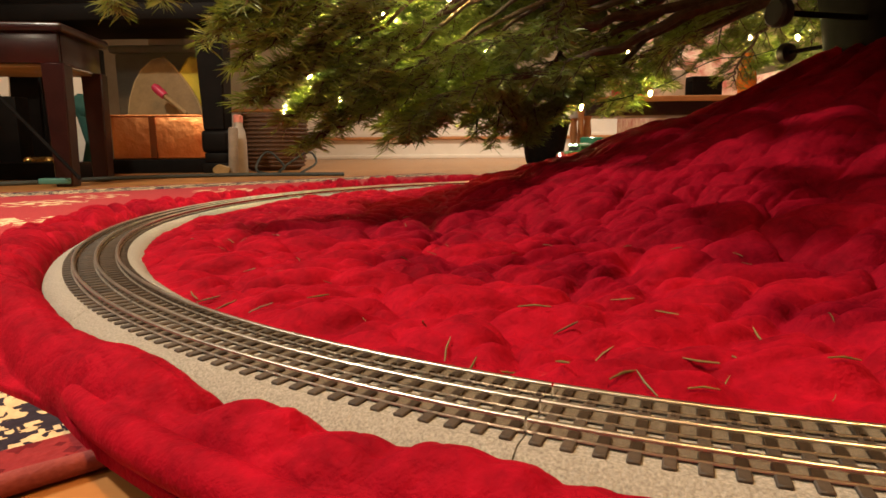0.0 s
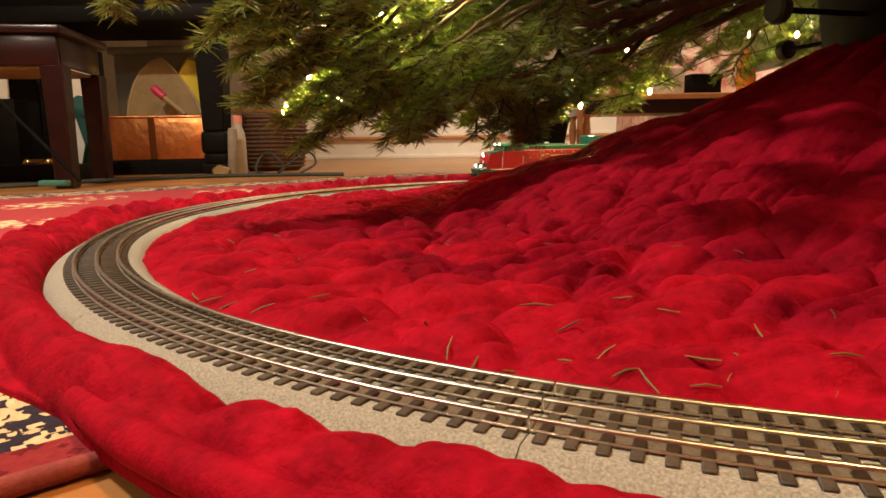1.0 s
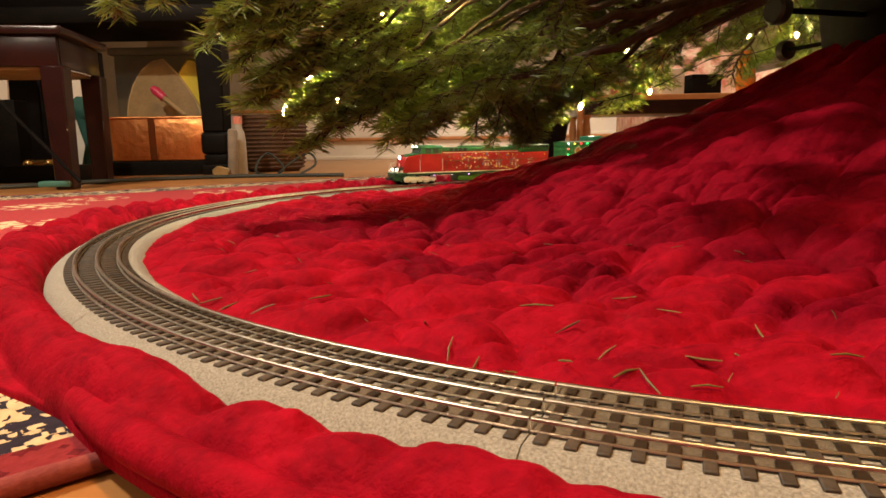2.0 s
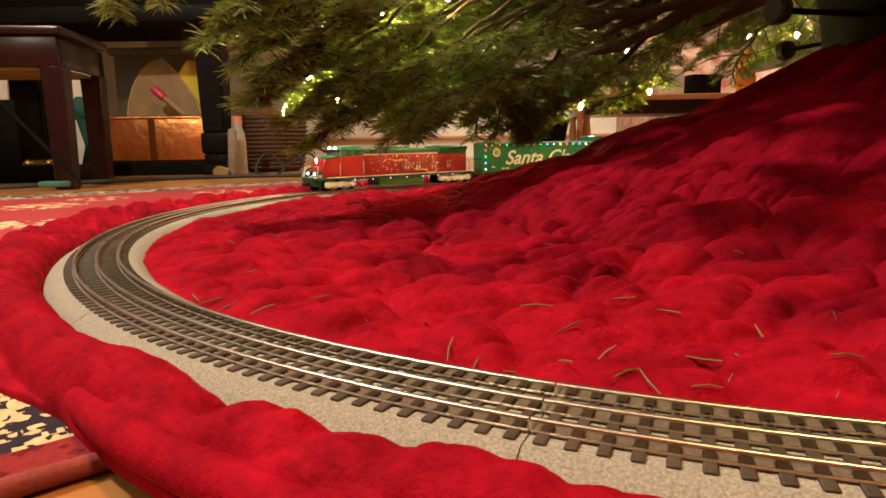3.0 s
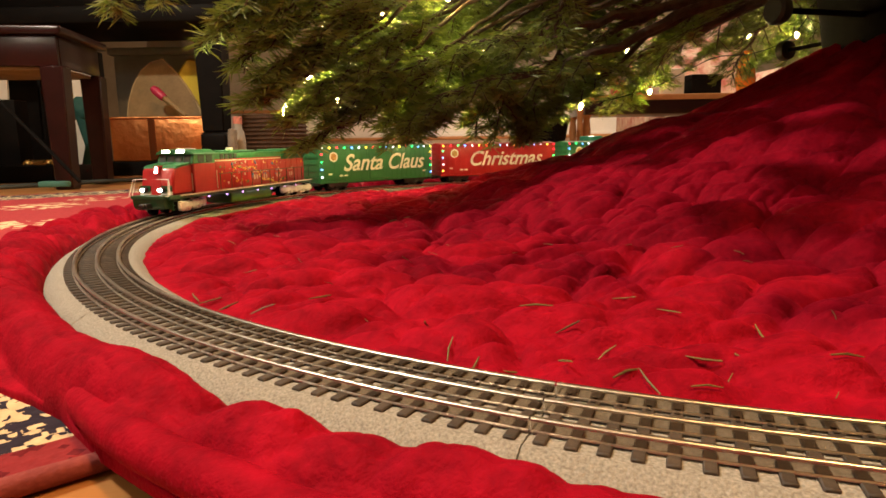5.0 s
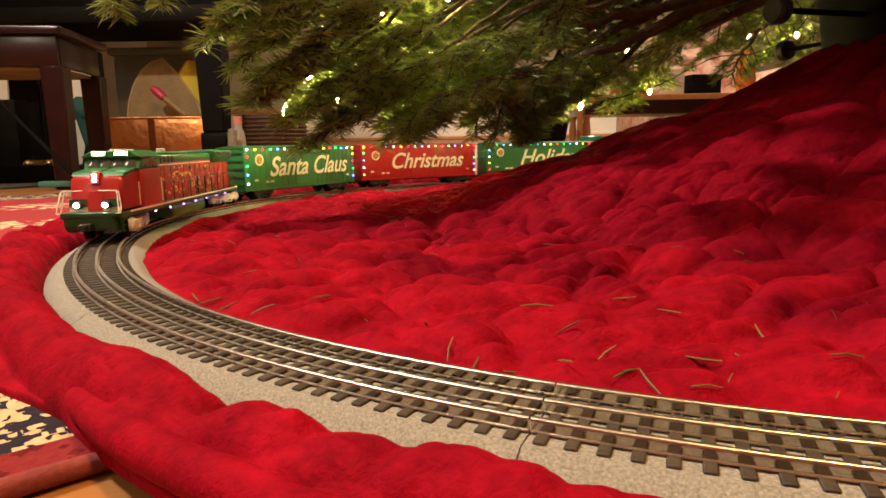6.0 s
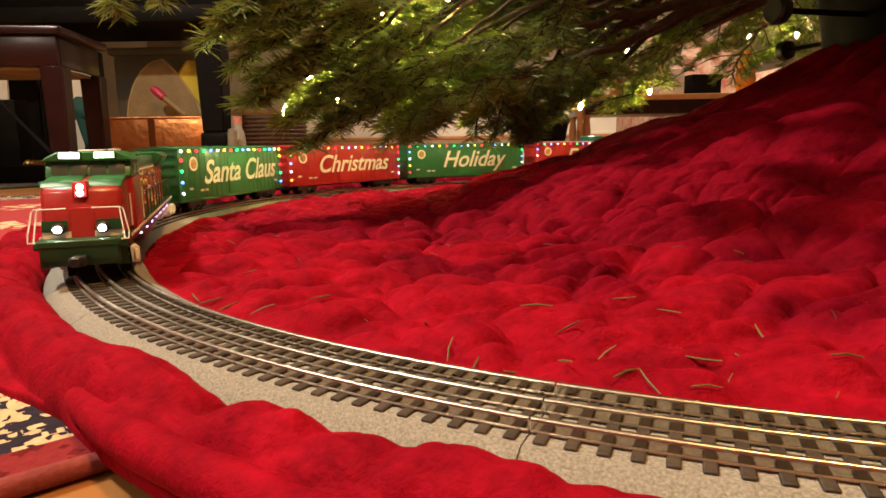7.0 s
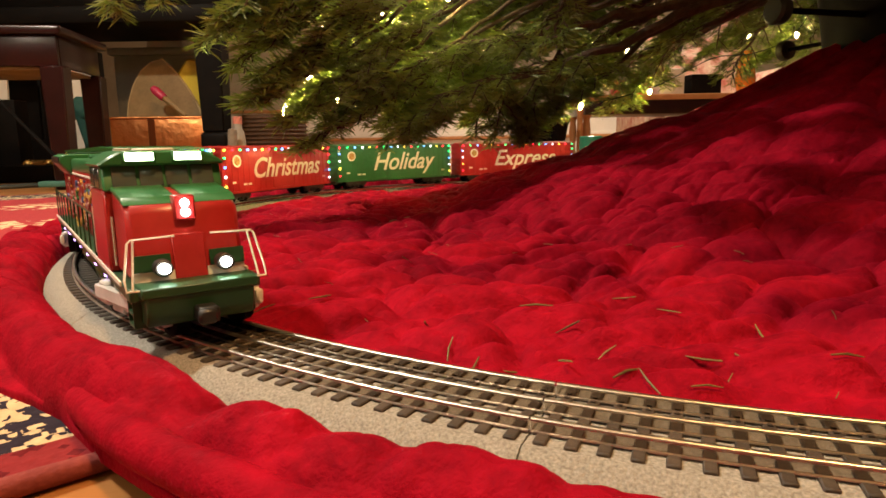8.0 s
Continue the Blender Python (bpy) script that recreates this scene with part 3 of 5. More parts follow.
def boxcar(text, paint, word):
    """A boxcar with ribbed roof, coloured lights along its edges, and a name on its sides; front towards +x."""
    car = thing("boxcar", "%s toy boxcar lettered %s with coloured lights" % (word, text), "toy train car", group="holiday train cars")
    L, W, H0, H1 = CAR_LEN / 2, 0.033, 0.017, 0.094
    bm = bmesh.new()
    box(bm, -L, L, -W, W, H0, H1, 0.0012, 2)
    rb = bmesh.new()
    for sgn in (-1, 1):
        for k in range(22):
            x = -L + 0.010 + k * (2 * L - 0.02) / 21
            box(rb, x - 0.0007, x + 0.0007, min(W * sgn, (W + 0.0006) * sgn), max(W * sgn, (W + 0.0006) * sgn), H0 + 0.004, H1 - 0.004)
        box(bm, -L, L, min(W * sgn, (W + 0.0012) * sgn), max(W * sgn, (W + 0.0012) * sgn), H0, H0 + 0.0035)
        box(bm, -L, L, min(W * sgn, (W + 0.0012) * sgn), max(W * sgn, (W + 0.0012) * sgn), H1 - 0.003, H1)
        box(bm, -0.030, 0.030, min(W * sgn, (W + 0.0018) * sgn), max(W * sgn, (W + 0.0018) * sgn), H0 + 0.005, H1 - 0.006, 0.0006, 1)
        for k in range(5):
            z = H0 + 0.01 + k * 0.014
            for x in (-L, L):
                box(rb, x - 0.0012, x + 0.0012, -W + 0.003, W - 0.003, z, z + 0.003)
    part("body", bm, paint, car)
    tagged(part("ribs", rb, paint, car), kind="stuff")
    bm = bmesh.new()
    prism(bm, [(-W - 0.0015, H1 - 0.001), (W + 0.0015, H1 - 0.001), (W + 0.0015, H1 + 0.0006), (0, H1 + 0.004), (-W - 0.0015, H1 + 0.0006)], -L - 0.001, L + 0.001, "x")
    for k in range(14):
        x = -L + 0.01 + k * (2 * L - 0.02) / 13
        prism(bm, [(-W, H1 + 0.0004), (W, H1 + 0.0004), (0, H1 + 0.0046)], x - 0.001, x + 0.001, "x")
    part("roof", bm, paint, car)
    bm = bmesh.new()
    box(bm, -L + 0.01, L - 0.01, -0.012, 0.012, 0.013, 0.018)
    for x in (-L, L):
        box(bm, x - 0.003, x + 0.003, -0.028, 0.028, 0.012, 0.018)
        box(bm, min(x, x * 1.13), max(x, x * 1.13), -0.004, 0.004, 0.010, 0.016, 0.001, 1)
    part("underframe", bm, BLACK, car)
    trucks = [truck(car, x, 2, 0.038, BLACK, "black two-axle truck") for x in (CAR_TRUCK, -CAR_TRUCK)]
    for sgn in (1, -1):
        turn = pose(0, 0, 0, 0, 0, 180 if sgn > 0 else 0)
        face = turn @ pose(0, -W - 0.0021, 0, 90, 0, 0)
        lettering(text, 0.055 if len(text) < 9 else 0.050, CREAM, car, face @ pose(0.014, 0.057, 0), "cream script lettering", 0.35, 0.0008)
        # round emblem, ring and small data bars
        bm = bmesh.new()
        lathe(bm, [(0.0105, 0), (0.0105, 0.0006), (0.0075, 0.0006), (0.0075, 0)], 24, axis="z", caps=False)
        part("emblem_ring", bm, CREAM, car, "cream ring emblem", face @ pose(-L + 0.036, 0.072, -0.0012))
        bm = bmesh.new()
        lathe(bm, [(0.0072, 0), (0.0072, 0.0004), (0.004, 0.0006)], 20, axis="z")
        part("emblem_centre", bm, EMBLEM, car, "brown and gold emblem centre", face @ pose(-L + 0.036, 0.072, -0.0012))
        bm = bmesh.new()
        for a, b in ((-L + 0.05, 0.030), (-L + 0.062, 0.030), (L - 0.03, 0.032), (-L + 0.022, 0.034)):
            box(bm, a, a + 0.009, b, b + 0.0035, 0, 0.0004)
        tagged(part("data_bars", bm, CREAM, car, "small unreadable data marks", face @ pose(0, 0, -0.0012)), kind="stuff")
        order = ("green", "white", "red", "blue", "yellow")
        n = 17
        spots = [(-L + 0.006 + k * (2 * L - 0.012) / (n - 1), H1 - 0.003) for k in range(n)]
        spots += [(x, z) for x in (-L + 0.005, L - 0.005) for z in (0.078, 0.062, 0.046, 0.030)]
        for j, (x, z) in enumerate(spots):
            c = order[(j * 3 + len(text)) % 5]
            b = bmesh.new()
            bmesh.ops.create_uvsphere(b, u_segments=8, v_segments=6, radius=0.0022)
            part("light", b, GLOW[c], car, "", face @ pose(x, z, 0.0))
    return car, trucks


def locomotive():
    """Six-axle diesel: sloped nose, cab with lit number boards, long hood, fuel tank, walkway rails; front towards +x."""
    loco = thing("locomotive", "red and green toy diesel locomotive with lit headlights", "toy train")
    L = LOCO_LEN / 2
    F = L
    bm = bmesh.new()
    box(bm, -L + 0.008, F - 0.008, -0.0315, 0.0315, 0.0235, 0.0300, 0.0008, 1)
    part("walkway", bm, DARKGREEN, loco, "dark green walkway sill")
    for y in (-0.0318, 0.0318):
        bm = bmesh.new()
        box(bm, -L + 0.008, F - 0.030, y - 0.0005, y + 0.0005, 0.0285, 0.0308)
        part("sill_stripe", bm, CREAM, loco, "cream sill stripe")
    bm = bmesh.new()
    box(bm, -L + 0.022, F - 0.118, -0.0225, 0.0225, 0.030, 0.086, 0.002, 2)
    for k in range(14):
        x = -L + 0.03 + k * 0.0225
        for y in (-0.0225, 0.0225):
            box(bm, x - 0.0005, x + 0.0005, y - 0.0005, y + 0.0005, 0.032, 0.076)
    part("hood", bm, RED, loco, "red hood with printed holiday pictures")
    bm = bmesh.new()
    box(bm, -L + 0.022, F - 0.118, -0.0228, 0.0228, 0.0795, 0.0925, 0.003, 2)
    prism(bm, [(-0.0228, 0.076), (-0.0315, 0.088), (-0.0315, 0.0945), (-0.026, 0.0965), (0.026, 0.0965), (0.0315, 0.0945), (0.0315, 0.088), (0.0228, 0.076)], -L + 0.026, -L + 0.115, "x", 0.001)
    box(bm, -0.035, 0.045, -0.017, 0.017, 0.092, 0.0965, 0.002, 1)
    part("hood_roof", bm, GREEN, loco, "green hood top with flared radiators")
    for x in (-L + 0.05, -L + 0.09):
        bm = bmesh.new()
        lathe(bm, [(0.018, 0.096), (0.018, 0.0975), (0.015, 0.0980), (0.003, 0.0978)], 20, (x, 0, 0))
        part("radiator_fan", bm, DARKGREEN, loco)
    bm = bmesh.new()
    for k in range(9):
        x = -L + 0.034 + k * 0.0095
        for y in (-0.0318, 0.0318):
            box(bm, x - 0.003, x + 0.003, y - 0.0006, y + 0.0006, 0.0885, 0.0940)
    tagged(part("radiator_grille", bm, BLACK, loco, "black radiator louvres"), kind="stuff")
    # dark intake openings behind the cab; glowing violet beads imitate reflected glints under the sill
    for sgn in (-1, 1):
        for k in range(4):
            bm = bmesh.new()
            x = F - 0.150 - 0.0125 * k
            box(bm, x - 0.0048, x + 0.0048, 0.0228 * sgn - 0.0008, 0.0228 * sgn + 0.0008, 0.0815, 0.0905, 0.0005, 1)
            part("intake_grille", bm, BLACK, loco, "black intake grille")
        for k in range(7):
            bm = bmesh.new()
            bmesh.ops.create_uvsphere(bm, u_segments=8, v_segments=6, radius=0.0013)
            part("sill_glint", bm, VIOLET, loco, "glowing violet bead that imitates a reflected glint", pose(F - 0.10 - 0.047 * k, 0.0300 * sgn, 0.0225))
        bm = bmesh.new()
        box(bm, -L + 0.118, F - 0.128, 0.0229 * sgn - 0.0005, 0.0229 * sgn + 0.0005, 0.0782, 0.0797)
        part("hood_stripe", bm, CREAM, loco, "cream stripe under the green roof")
        bm = bmesh.new()
        prism(bm, [(F - 0.0192, 0.0365), (F - 0.0180, 0.0365), (F - 0.0196, 0.0450), (F - 0.0208, 0.0450)], min(0.0095 * sgn, 0.0270 * sgn), max(0.0095 * sgn, 0.0270 * sgn), "y")
        part("nose_panel", bm, DARKGREEN, loco, "dark green lower nose corner")
    bm = bmesh.new()
    lathe(bm, [(0.006, 0), (0.006, 0.004), (0.0045, 0.0045)], 12, (0.02, 0, 0.0965))
    part("exhaust_stack", bm, SILVER, loco)
    # cab: red below, green above the belt
    bm = bmesh.new()
    box(bm, F - 0.120, F - 0.066, -0.0315, 0.0315, 0.030, 0.0765, 0.001, 1)
    part("cab", bm, RED, loco, "red lower cab")
    bm = bmesh.new()
    prism(bm, [(F - 0.120, 0.0765), (F - 0.064, 0.0765), (F - 0.069, 0.0915), (F - 0.120, 0.0915)], -0.0312, 0.0312, "y", 0.001)
    part("cab_upper", bm, GREEN, loco, "green upper cab")
    bm = bmesh.new()
    prism(bm, [(-0.0335, 0.0905), (0.0335, 0.0905), (0.0310, 0.0935), (0.0215, 0.0990), (-0.0215, 0.0990), (-0.0310, 0.0935)], F - 0.124, F - 0.064, "x", 0.0012)
    part("cab_roof", bm, GREEN, loco, "green bevelled cab roof")
    for y in (-0.0125, 0.0125):
        bm = bmesh.new()
        box(bm, -0.002, 0.003, -0.0085, 0.0085, -0.0035, 0.0035, 0.0008, 1)
        part("numberboard_frame", bm, GREEN, loco, at=pose(F - 0.0655, y, 0.0952, 0, -8, 0))
        bm = bmesh.new()
        box(bm, 0.0028, 0.0036, -0.0072, 0.0072, -0.0024, 0.0024, 0.0003, 1)
        part("numberboard", bm, NUMBERBOARD, loco, "lit pale green number board", pose(F - 0.0655, y, 0.0952, 0, -8, 0))
    for y0, y1 in ((-0.0265, -0.0145), (-0.0128, -0.0008), (0.0008, 0.0128), (0.0145, 0.0265)):
        bm = bmesh.new()
        prism(bm, [(F - 0.0655, 0.0785), (F - 0.0635, 0.0785), (F - 0.0672, 0.0903), (F - 0.0692, 0.0903)], y0, y1, "y", 0.0004)
        part("windshield", bm, GLASS, loco, "dark cab window")
    for sgn in (-1, 1):
        for x in (F - 0.112, F - 0.092):
            bm = bmesh.new()
            box(bm, x, x + 0.015, 0.0310 * sgn - 0.0008, 0.0310 * sgn + 0.0008, 0.078, 0.0895, 0.0006, 1)
            part("side_window", bm, GLASS, loco, "dark cab window")
    # nose with rounded edges, green brow and door lines
    bm = bmesh.new()
    prism(bm, [(F - 0.068, 0.030), (F - 0.019, 0.030), (F - 0.026, 0.0690), (F - 0.034, 0.0735), (F - 0.068, 0.0780)], -0.0275, 0.0275, "y", 0.003)
    part("nose", bm, RED, loco, "red sloped nose")
    bm = bmesh.new()
    for sgn in (-1, 1):
        prism(bm, [(F - 0.0285, 0.0705), (F - 0.066, 0.0765), (F - 0.066, 0.0793), (F - 0.034, 0.0748)], min(0.002 * sgn, 0.0278 * sgn), max(0.002 * sgn, 0.0278 * sgn), "y", 0.0006)
    part("nose_brow", bm, GREEN, loco, "green nose top")
    bm = bmesh.new()
    prism(bm, [(F - 0.0195, 0.031), (F - 0.0180, 0.031), (F - 0.0225, 0.0545), (F - 0.0240, 0.0545)], -0.008, 0.008, "y", 0.0004)
    part("nose_door", bm, RED, loco, "red nose door")
    bm = bmesh.new()
    prism(bm, [(F - 0.0195, 0.0305), (F - 0.0183, 0.0305), (F - 0.0193, 0.036), (F - 0.0205, 0.036)], -0.027, 0.027, "y")
    part("nose_stripe", bm, CREAM, loco, "cream nose stripe")
    bm = bmesh.new()
    prism(bm, [(F - 0.0280, 0.062), (F - 0.0220, 0.062), (F - 0.0240, 0.0752), (F - 0.032, 0.0752)], -0.0052, 0.0052, "y", 0.0008)
    part("headlight_box", bm, RED, loco)
    for z in (0.0660, 0.0710):
        bm = bmesh.new()
        lathe(bm, [(0.0021, 0), (0.0021, 0.0012), (0.001, 0.0018)], 12, axis="x")
        part("headlight", bm, HEADLIGHT, loco, "lit white headlight", pose(F - 0.0226 - (z - 0.0660) * 0.25, 0, z))
    # pilot, steps, coupler
    bm = bmesh.new()
    prism(bm, [(F - 0.020, 0.0105), (F - 0.004, 0.0105), (F - 0.001, 0.016), (F, 0.024), (F, 0.0290), (F - 0.020, 0.0290)], -0.0255, 0.0255, "y", 0.0008)
    box(bm, F - 0.020, F + 0.001, -0.0275, 0.0275, 0.0262, 0.0312, 0.0006, 1)
    part("pilot", bm, DARKGREEN, loco, "dark green pilot plate")
    bm = bmesh.new()
    box(bm, -0.004, 0.009, -0.0045, 0.0055, 0.012, 0.020, 0.001, 1)
    box(bm, 0.008, 0.013, -0.0055, 0.0035, 0.012, 0.020, 0.0015, 1)
    part("coupler", bm, BLACK, loco, "black knuckle coupler", pose(F, 0, 0))
    for sx in (F - 0.022, -L + 0.012):
        for sgn in (-1, 1):
            bm = bmesh.new()
            for z in (0.008, 0.0145, 0.021):
                box(bm, sx - 0.008, sx + 0.006, 0.0255 * sgn - 0.004, 0.0255 * sgn + 0.0045, z, z + 0.0012)
            box(bm, sx - 0.009, sx - 0.0078, 0.0255 * sgn - 0.004, 0.0255 * sgn + 0.0045, 0.008, 0.026)
            box(bm, sx + 0.0058, sx + 0.007, 0.0255 * sgn - 0.004, 0.0255 * sgn + 0.0045, 0.008, 0.026)
            part("step", bm, DARKGREEN, loco, "green entry steps")
    for y in (-0.0148, 0.0148):
        bm = bmesh.new()
        lathe(bm, [(0.0045, -0.006), (0.0045, 0), (0.0038, 0.0006)], 14, axis="x")
        d = part("ditch_light", bm, BLACK, loco, "black ditch light housing", pose(F - 0.010, y, 0.0390))
        bm = bmesh.new()
        lathe(bm, [(0.0027, 0.0005), (0.0027, 0.0016), (0.0012, 0.0024)], 14, axis="x")
        part("lens", bm, HEADLIGHT, d, "lit white lens")
    # cream handrails on the front platform
    for sgn in (-1, 1):
        bm = bmesh.new()
        tube(bm, [(F - 0.003, 0.0225 * sgn, 0.030), (F - 0.003, 0.0330 * sgn, 0.0305), (F - 0.006, 0.0332 * sgn, 0.036), (F - 0.010, 0.0300 * sgn, 0.0535), (F - 0.010, 0.0285 * sgn, 0.0550), (F - 0.012, 0.0085 * sgn, 0.0552)], 0.0006, 6)
        tube(bm, [(F - 0.006, 0.0300 * sgn, 0.0305), (F - 0.012, 0.0272 * sgn, 0.0545)], 0.0006, 6)
        part("front_handrail", bm, CREAM, loco, "cream wire handrail")
        bm = bmesh.new()
        tube(bm, [(F - 0.128, 0.031 * sgn, 0.058), (-L + 0.02, 0.031 * sgn, 0.058)], 0.0006, 6)
        for k in range(11):
            x = -L + 0.02 + k * 0.0305
            tube(bm, [(x, 0.031 * sgn, 0.030), (x, 0.031 * sgn, 0.058)], 0.0006, 6)
        part("side_handrail", bm, DARKGREEN, loco, "dark green wire handrail")
        bm = bmesh.new()
        tube(bm, [(F - 0.122, 0.0312 * sgn, 0.034), (F - 0.122, 0.0312 * sgn, 0.064)], 0.0007, 6)
        part("grab_rail", bm, CREAM, loco, "cream grab rail")
        bm = bmesh.new()
        tube(bm, [(F - 0.064, 0.0285 * sgn, 0.034), (F - 0.064, 0.0285 * sgn, 0.062)], 0.0007, 6)
        part("grab_rail", bm, CREAM, loco, "cream grab rail")
    bm = bmesh.new()
    box(bm, -0.070, 0.062, -0.0255, 0.0255, 0.0045, 0.0235, 0.005, 2)
    part("fuel_tank", bm, FRESHGREEN, loco, "bright green fuel tank")
    # antennas and horn on the cab
    bm = bmesh.new()
    box(bm, F - 0.105, F - 0.082, -0.010, 0.010, 0.098, 0.1005, 0.001, 1)
    part("roof_unit", bm, SILVER, loco, "pale roof air conditioner")
    bm = bmesh.new()
    for y in (-0.003, 0, 0.003):
        lathe(bm, [(0.0008, 0), (0.0008, 0.007), (0.0018, 0.010)], 8, (F - 0.150, y, 0.0945), "x")
    part("horn", bm, SILVER, loco)
    # printed ornaments along the hood sides
    rng = random.Random(11)
    prints = (("gold", (0.75, 0.5, 0.08)), ("white", (0.8, 0.78, 0.72)), ("blue", (0.12, 0.22, 0.5)), ("green", (0.06, 0.3, 0.1)), ("pale", (0.6, 0.35, 0.3)))
    for name, colour in prints:
        ink = mat(name + "_print", colour, 0.4)
        for sgn in (-1, 1):
            bm = bmesh.new()
            for k in range(17):
                x, z = rng.triangular(-L + 0.03, F - 0.14, 0.04), rng.uniform(0.036, 0.075)
                r = rng.uniform(0.0007, 0.0026)
                y = 0.0233 * sgn
                n = rng.choice((4, 6, 10))
                prism(bm, [(x + r * 0.8 * math.cos(2 * math.pi * i / n), z + r * math.sin(2 * math.pi * i / n)) for i in range(n)], y - 0.0003 - 0.00005 * k, y + 0.0003 + 0.00005 * k, "y")
            tagged(part("printed_ornament", bm, ink, loco, "%s printed ornaments" % name), kind="stuff")
    for sgn in (-1, 1):
        bm = bmesh.new()
        for k in range(34):
            f = k / 33
            x, z = F - 0.175 - 0.165 * f, 0.050 + 0.017 * math.sin(5.2 * f + 0.4) + 0.004 * math.sin(19 * f)
            r = 0.0009 + 0.0008 * (k % 3)
            prism(bm, [(x + r * math.cos(2 * math.pi * i / 5), z + r * math.sin(2 * math.pi * i / 5)) for i in range(5)], 0.0233 * sgn - 0.0009, 0.0233 * sgn + 0.0009, "y")
        tagged(part("printed_star", bm, mat("star_print", (0.85, 0.62, 0.18), 0.35), loco, "gold printed trail of stars"), kind="stuff")
    white = mat("house_print", (0.62, 0.5, 0.42), 0.5)
    for sgn in (-1, 1):
        y = 0.0231 * sgn
        bm = bmesh.new()
        for x, w in ((-0.02, 0.022), (-0.055, 0.02), (-0.10, 0.026), (-0.15, 0.02)):
            prism(bm, [(x - w / 2, 0.036), (x + w / 2, 0.036), (x + w / 2, 0.056), (x, 0.070), (x - w / 2, 0.056)], y - 0.0002, y + 0.0002, "y")
        tagged(part("printed_house", bm, mat("house_red_print", (0.36, 0.06, 0.05), 0.45), loco, "dull red printed houses"), kind="stuff")
        bm = bmesh.new()
        for x in (-0.026, -0.018, -0.058, -0.050, -0.106, -0.096, -0.153, -0.145):
            box(bm, x, x + 0.004, y - 0.0005, y + 0.0005, 0.042, 0.050)
            box(bm, x - 0.001, x + 0.005, y - 0.0005, y + 0.0005, 0.055, 0.0565)
        tagged(part("printed_window", bm, white, loco, "pale printed windows"), kind="stuff")
        bm = bmesh.new()
        box(bm, F - 0.100, F - 0.088, 0.0301 * sgn - 0.0003, 0.0301 * sgn + 0.0003, 0.050, 0.054)
        part("number_bar", bm, CREAM, loco)
    for ob in loco.children_recursive:
        ob.data.transform(Matrix.Diagonal((1, 1, 0.945, 1)))
        ob.location.z *= 0.945
    trucks = [truck(loco, x, 3, 0.036, SILVER, "silver three-axle truck") for x in (LOCO_TRUCK, -LOCO_TRUCK)]
    return loco, trucks


TRAIN = [(*locomotive(), 0.0, LOCO_TRUCK)]
for i, (text, paint, word) in enumerate((("Santa Claus", GREEN, "green"), ("Christmas", RED, "red"), ("Holiday", GREEN, "green"), ("Express", RED, "red"))):
    TRAIN.append((*boxcar(text, paint, word), LOCO_LEN / 2 + 0.024 + CAR_LEN / 2 + i * CARPITCH, CAR_TRUCK))


# angle of the locomotive's nose round the curve, by time
NOSE = ((0.0, 94.0), (0.5, 102.8), (1.0, 111.6), (1.5, 120.4), (3.0, 146.7), (3.5, 155.3), (4.0, 164.1), (4.5, 172.8), (6.0, 199.8), (6.5, 208.5), (7.0, 216.6), (7.5, 224.3), (8.0, 231.5))


def nose_s(t):
    a = np.array(NOSE)
    k = np.polyfit(a[:, 0], a[:, 1], 3)
    return R * radians(float(np.polyval(k, t)) - 109.7)


def motions():
    for ob, trucks, back, half in TRAIN:
        times = [0.2 * k for k in range(41)]
        rows, turns = [], ([], [])
        for t in times:
            s = nose_s(t) - LOCO_LEN / 2 - back
            ax, ay, ah = on_track(s + half)
            bx, by, bh = on_track(s - half)
            h = math.atan2(ay - by, ax - bx)
            rows.append((t, pose((ax + bx) / 2, (ay + by) / 2, RAILTOP, 0, 0, math.degrees(h))))
            for k, (x, hh) in enumerate(((half, ah), (-half, bh))):
                d = (hh - h + math.pi) % (2 * math.pi) - math.pi
                turns[k].append((t, pose(x, 0, 0, 0, 0, math.degrees(d))))
        walk(ob, rows)
        for (tr, sets), rr in zip(trucks, turns):
            walk(tr, rr)
            for w in sets:
                x, _, z = w.matrix_basis.translation
                walk(w, [(0.06667 * k, pose(x, 0, z, 0, math.degrees(nose_s(0.06667 * k) / 0.0105), 0)) for k in range(121)])


# ---------------------------------------------------------------- tree
def spot(px, py, d):
    """A place d metres ahead of the standing eye on the sight line through a point of its picture."""
    return eye_pose() @ Vector(((px - 784) / 1107.7 * d, (441 - py) / 1107.7 * d, -d))


def needle_twig(verts, faces, a, b, rng, length=0.022, step=0.0022, width=0.00075):
    """Flat sprays of thin needles along a twig."""
    d = b - a
    n = max(3, int(d.length / step))
    u = d.normalized()
    side = u.cross(Vector((0, 0, 1)))
    if side.length < 0.2:
        side = u.cross(Vector((1, 0, 0)))
    side.normalize()
    up = side.cross(u)
    for k in range(n):
        p = a + d * ((k + 0.5 + 0.3 * rng.random()) / n)
        for sgn in (-1, 1):
            roll = rng.gauss(0, 0.3)
            w = u * rng.uniform(0.5, 0.8) + (side * sgn * math.cos(roll) + up * (0.2 + math.sin(roll))) * rng.uniform(0.8, 1.0)
            w.normalize()
            l = length * rng.uniform(0.7, 1.15)
            t = w.cross(Vector((rng.uniform(-1, 1), rng.uniform(-1, 1), rng.uniform(-1, 1)))).normalized() * width
            i = len(verts)
            verts.extend([p - t * 0.6, p + t * 0.6, p + w * l * 0.6 + t, p + w * l - Vector((0, 0, 0.0015)), p + w * l * 0.6 - t])
            faces.append((i, i + 1, i + 2, i + 3, i + 4))


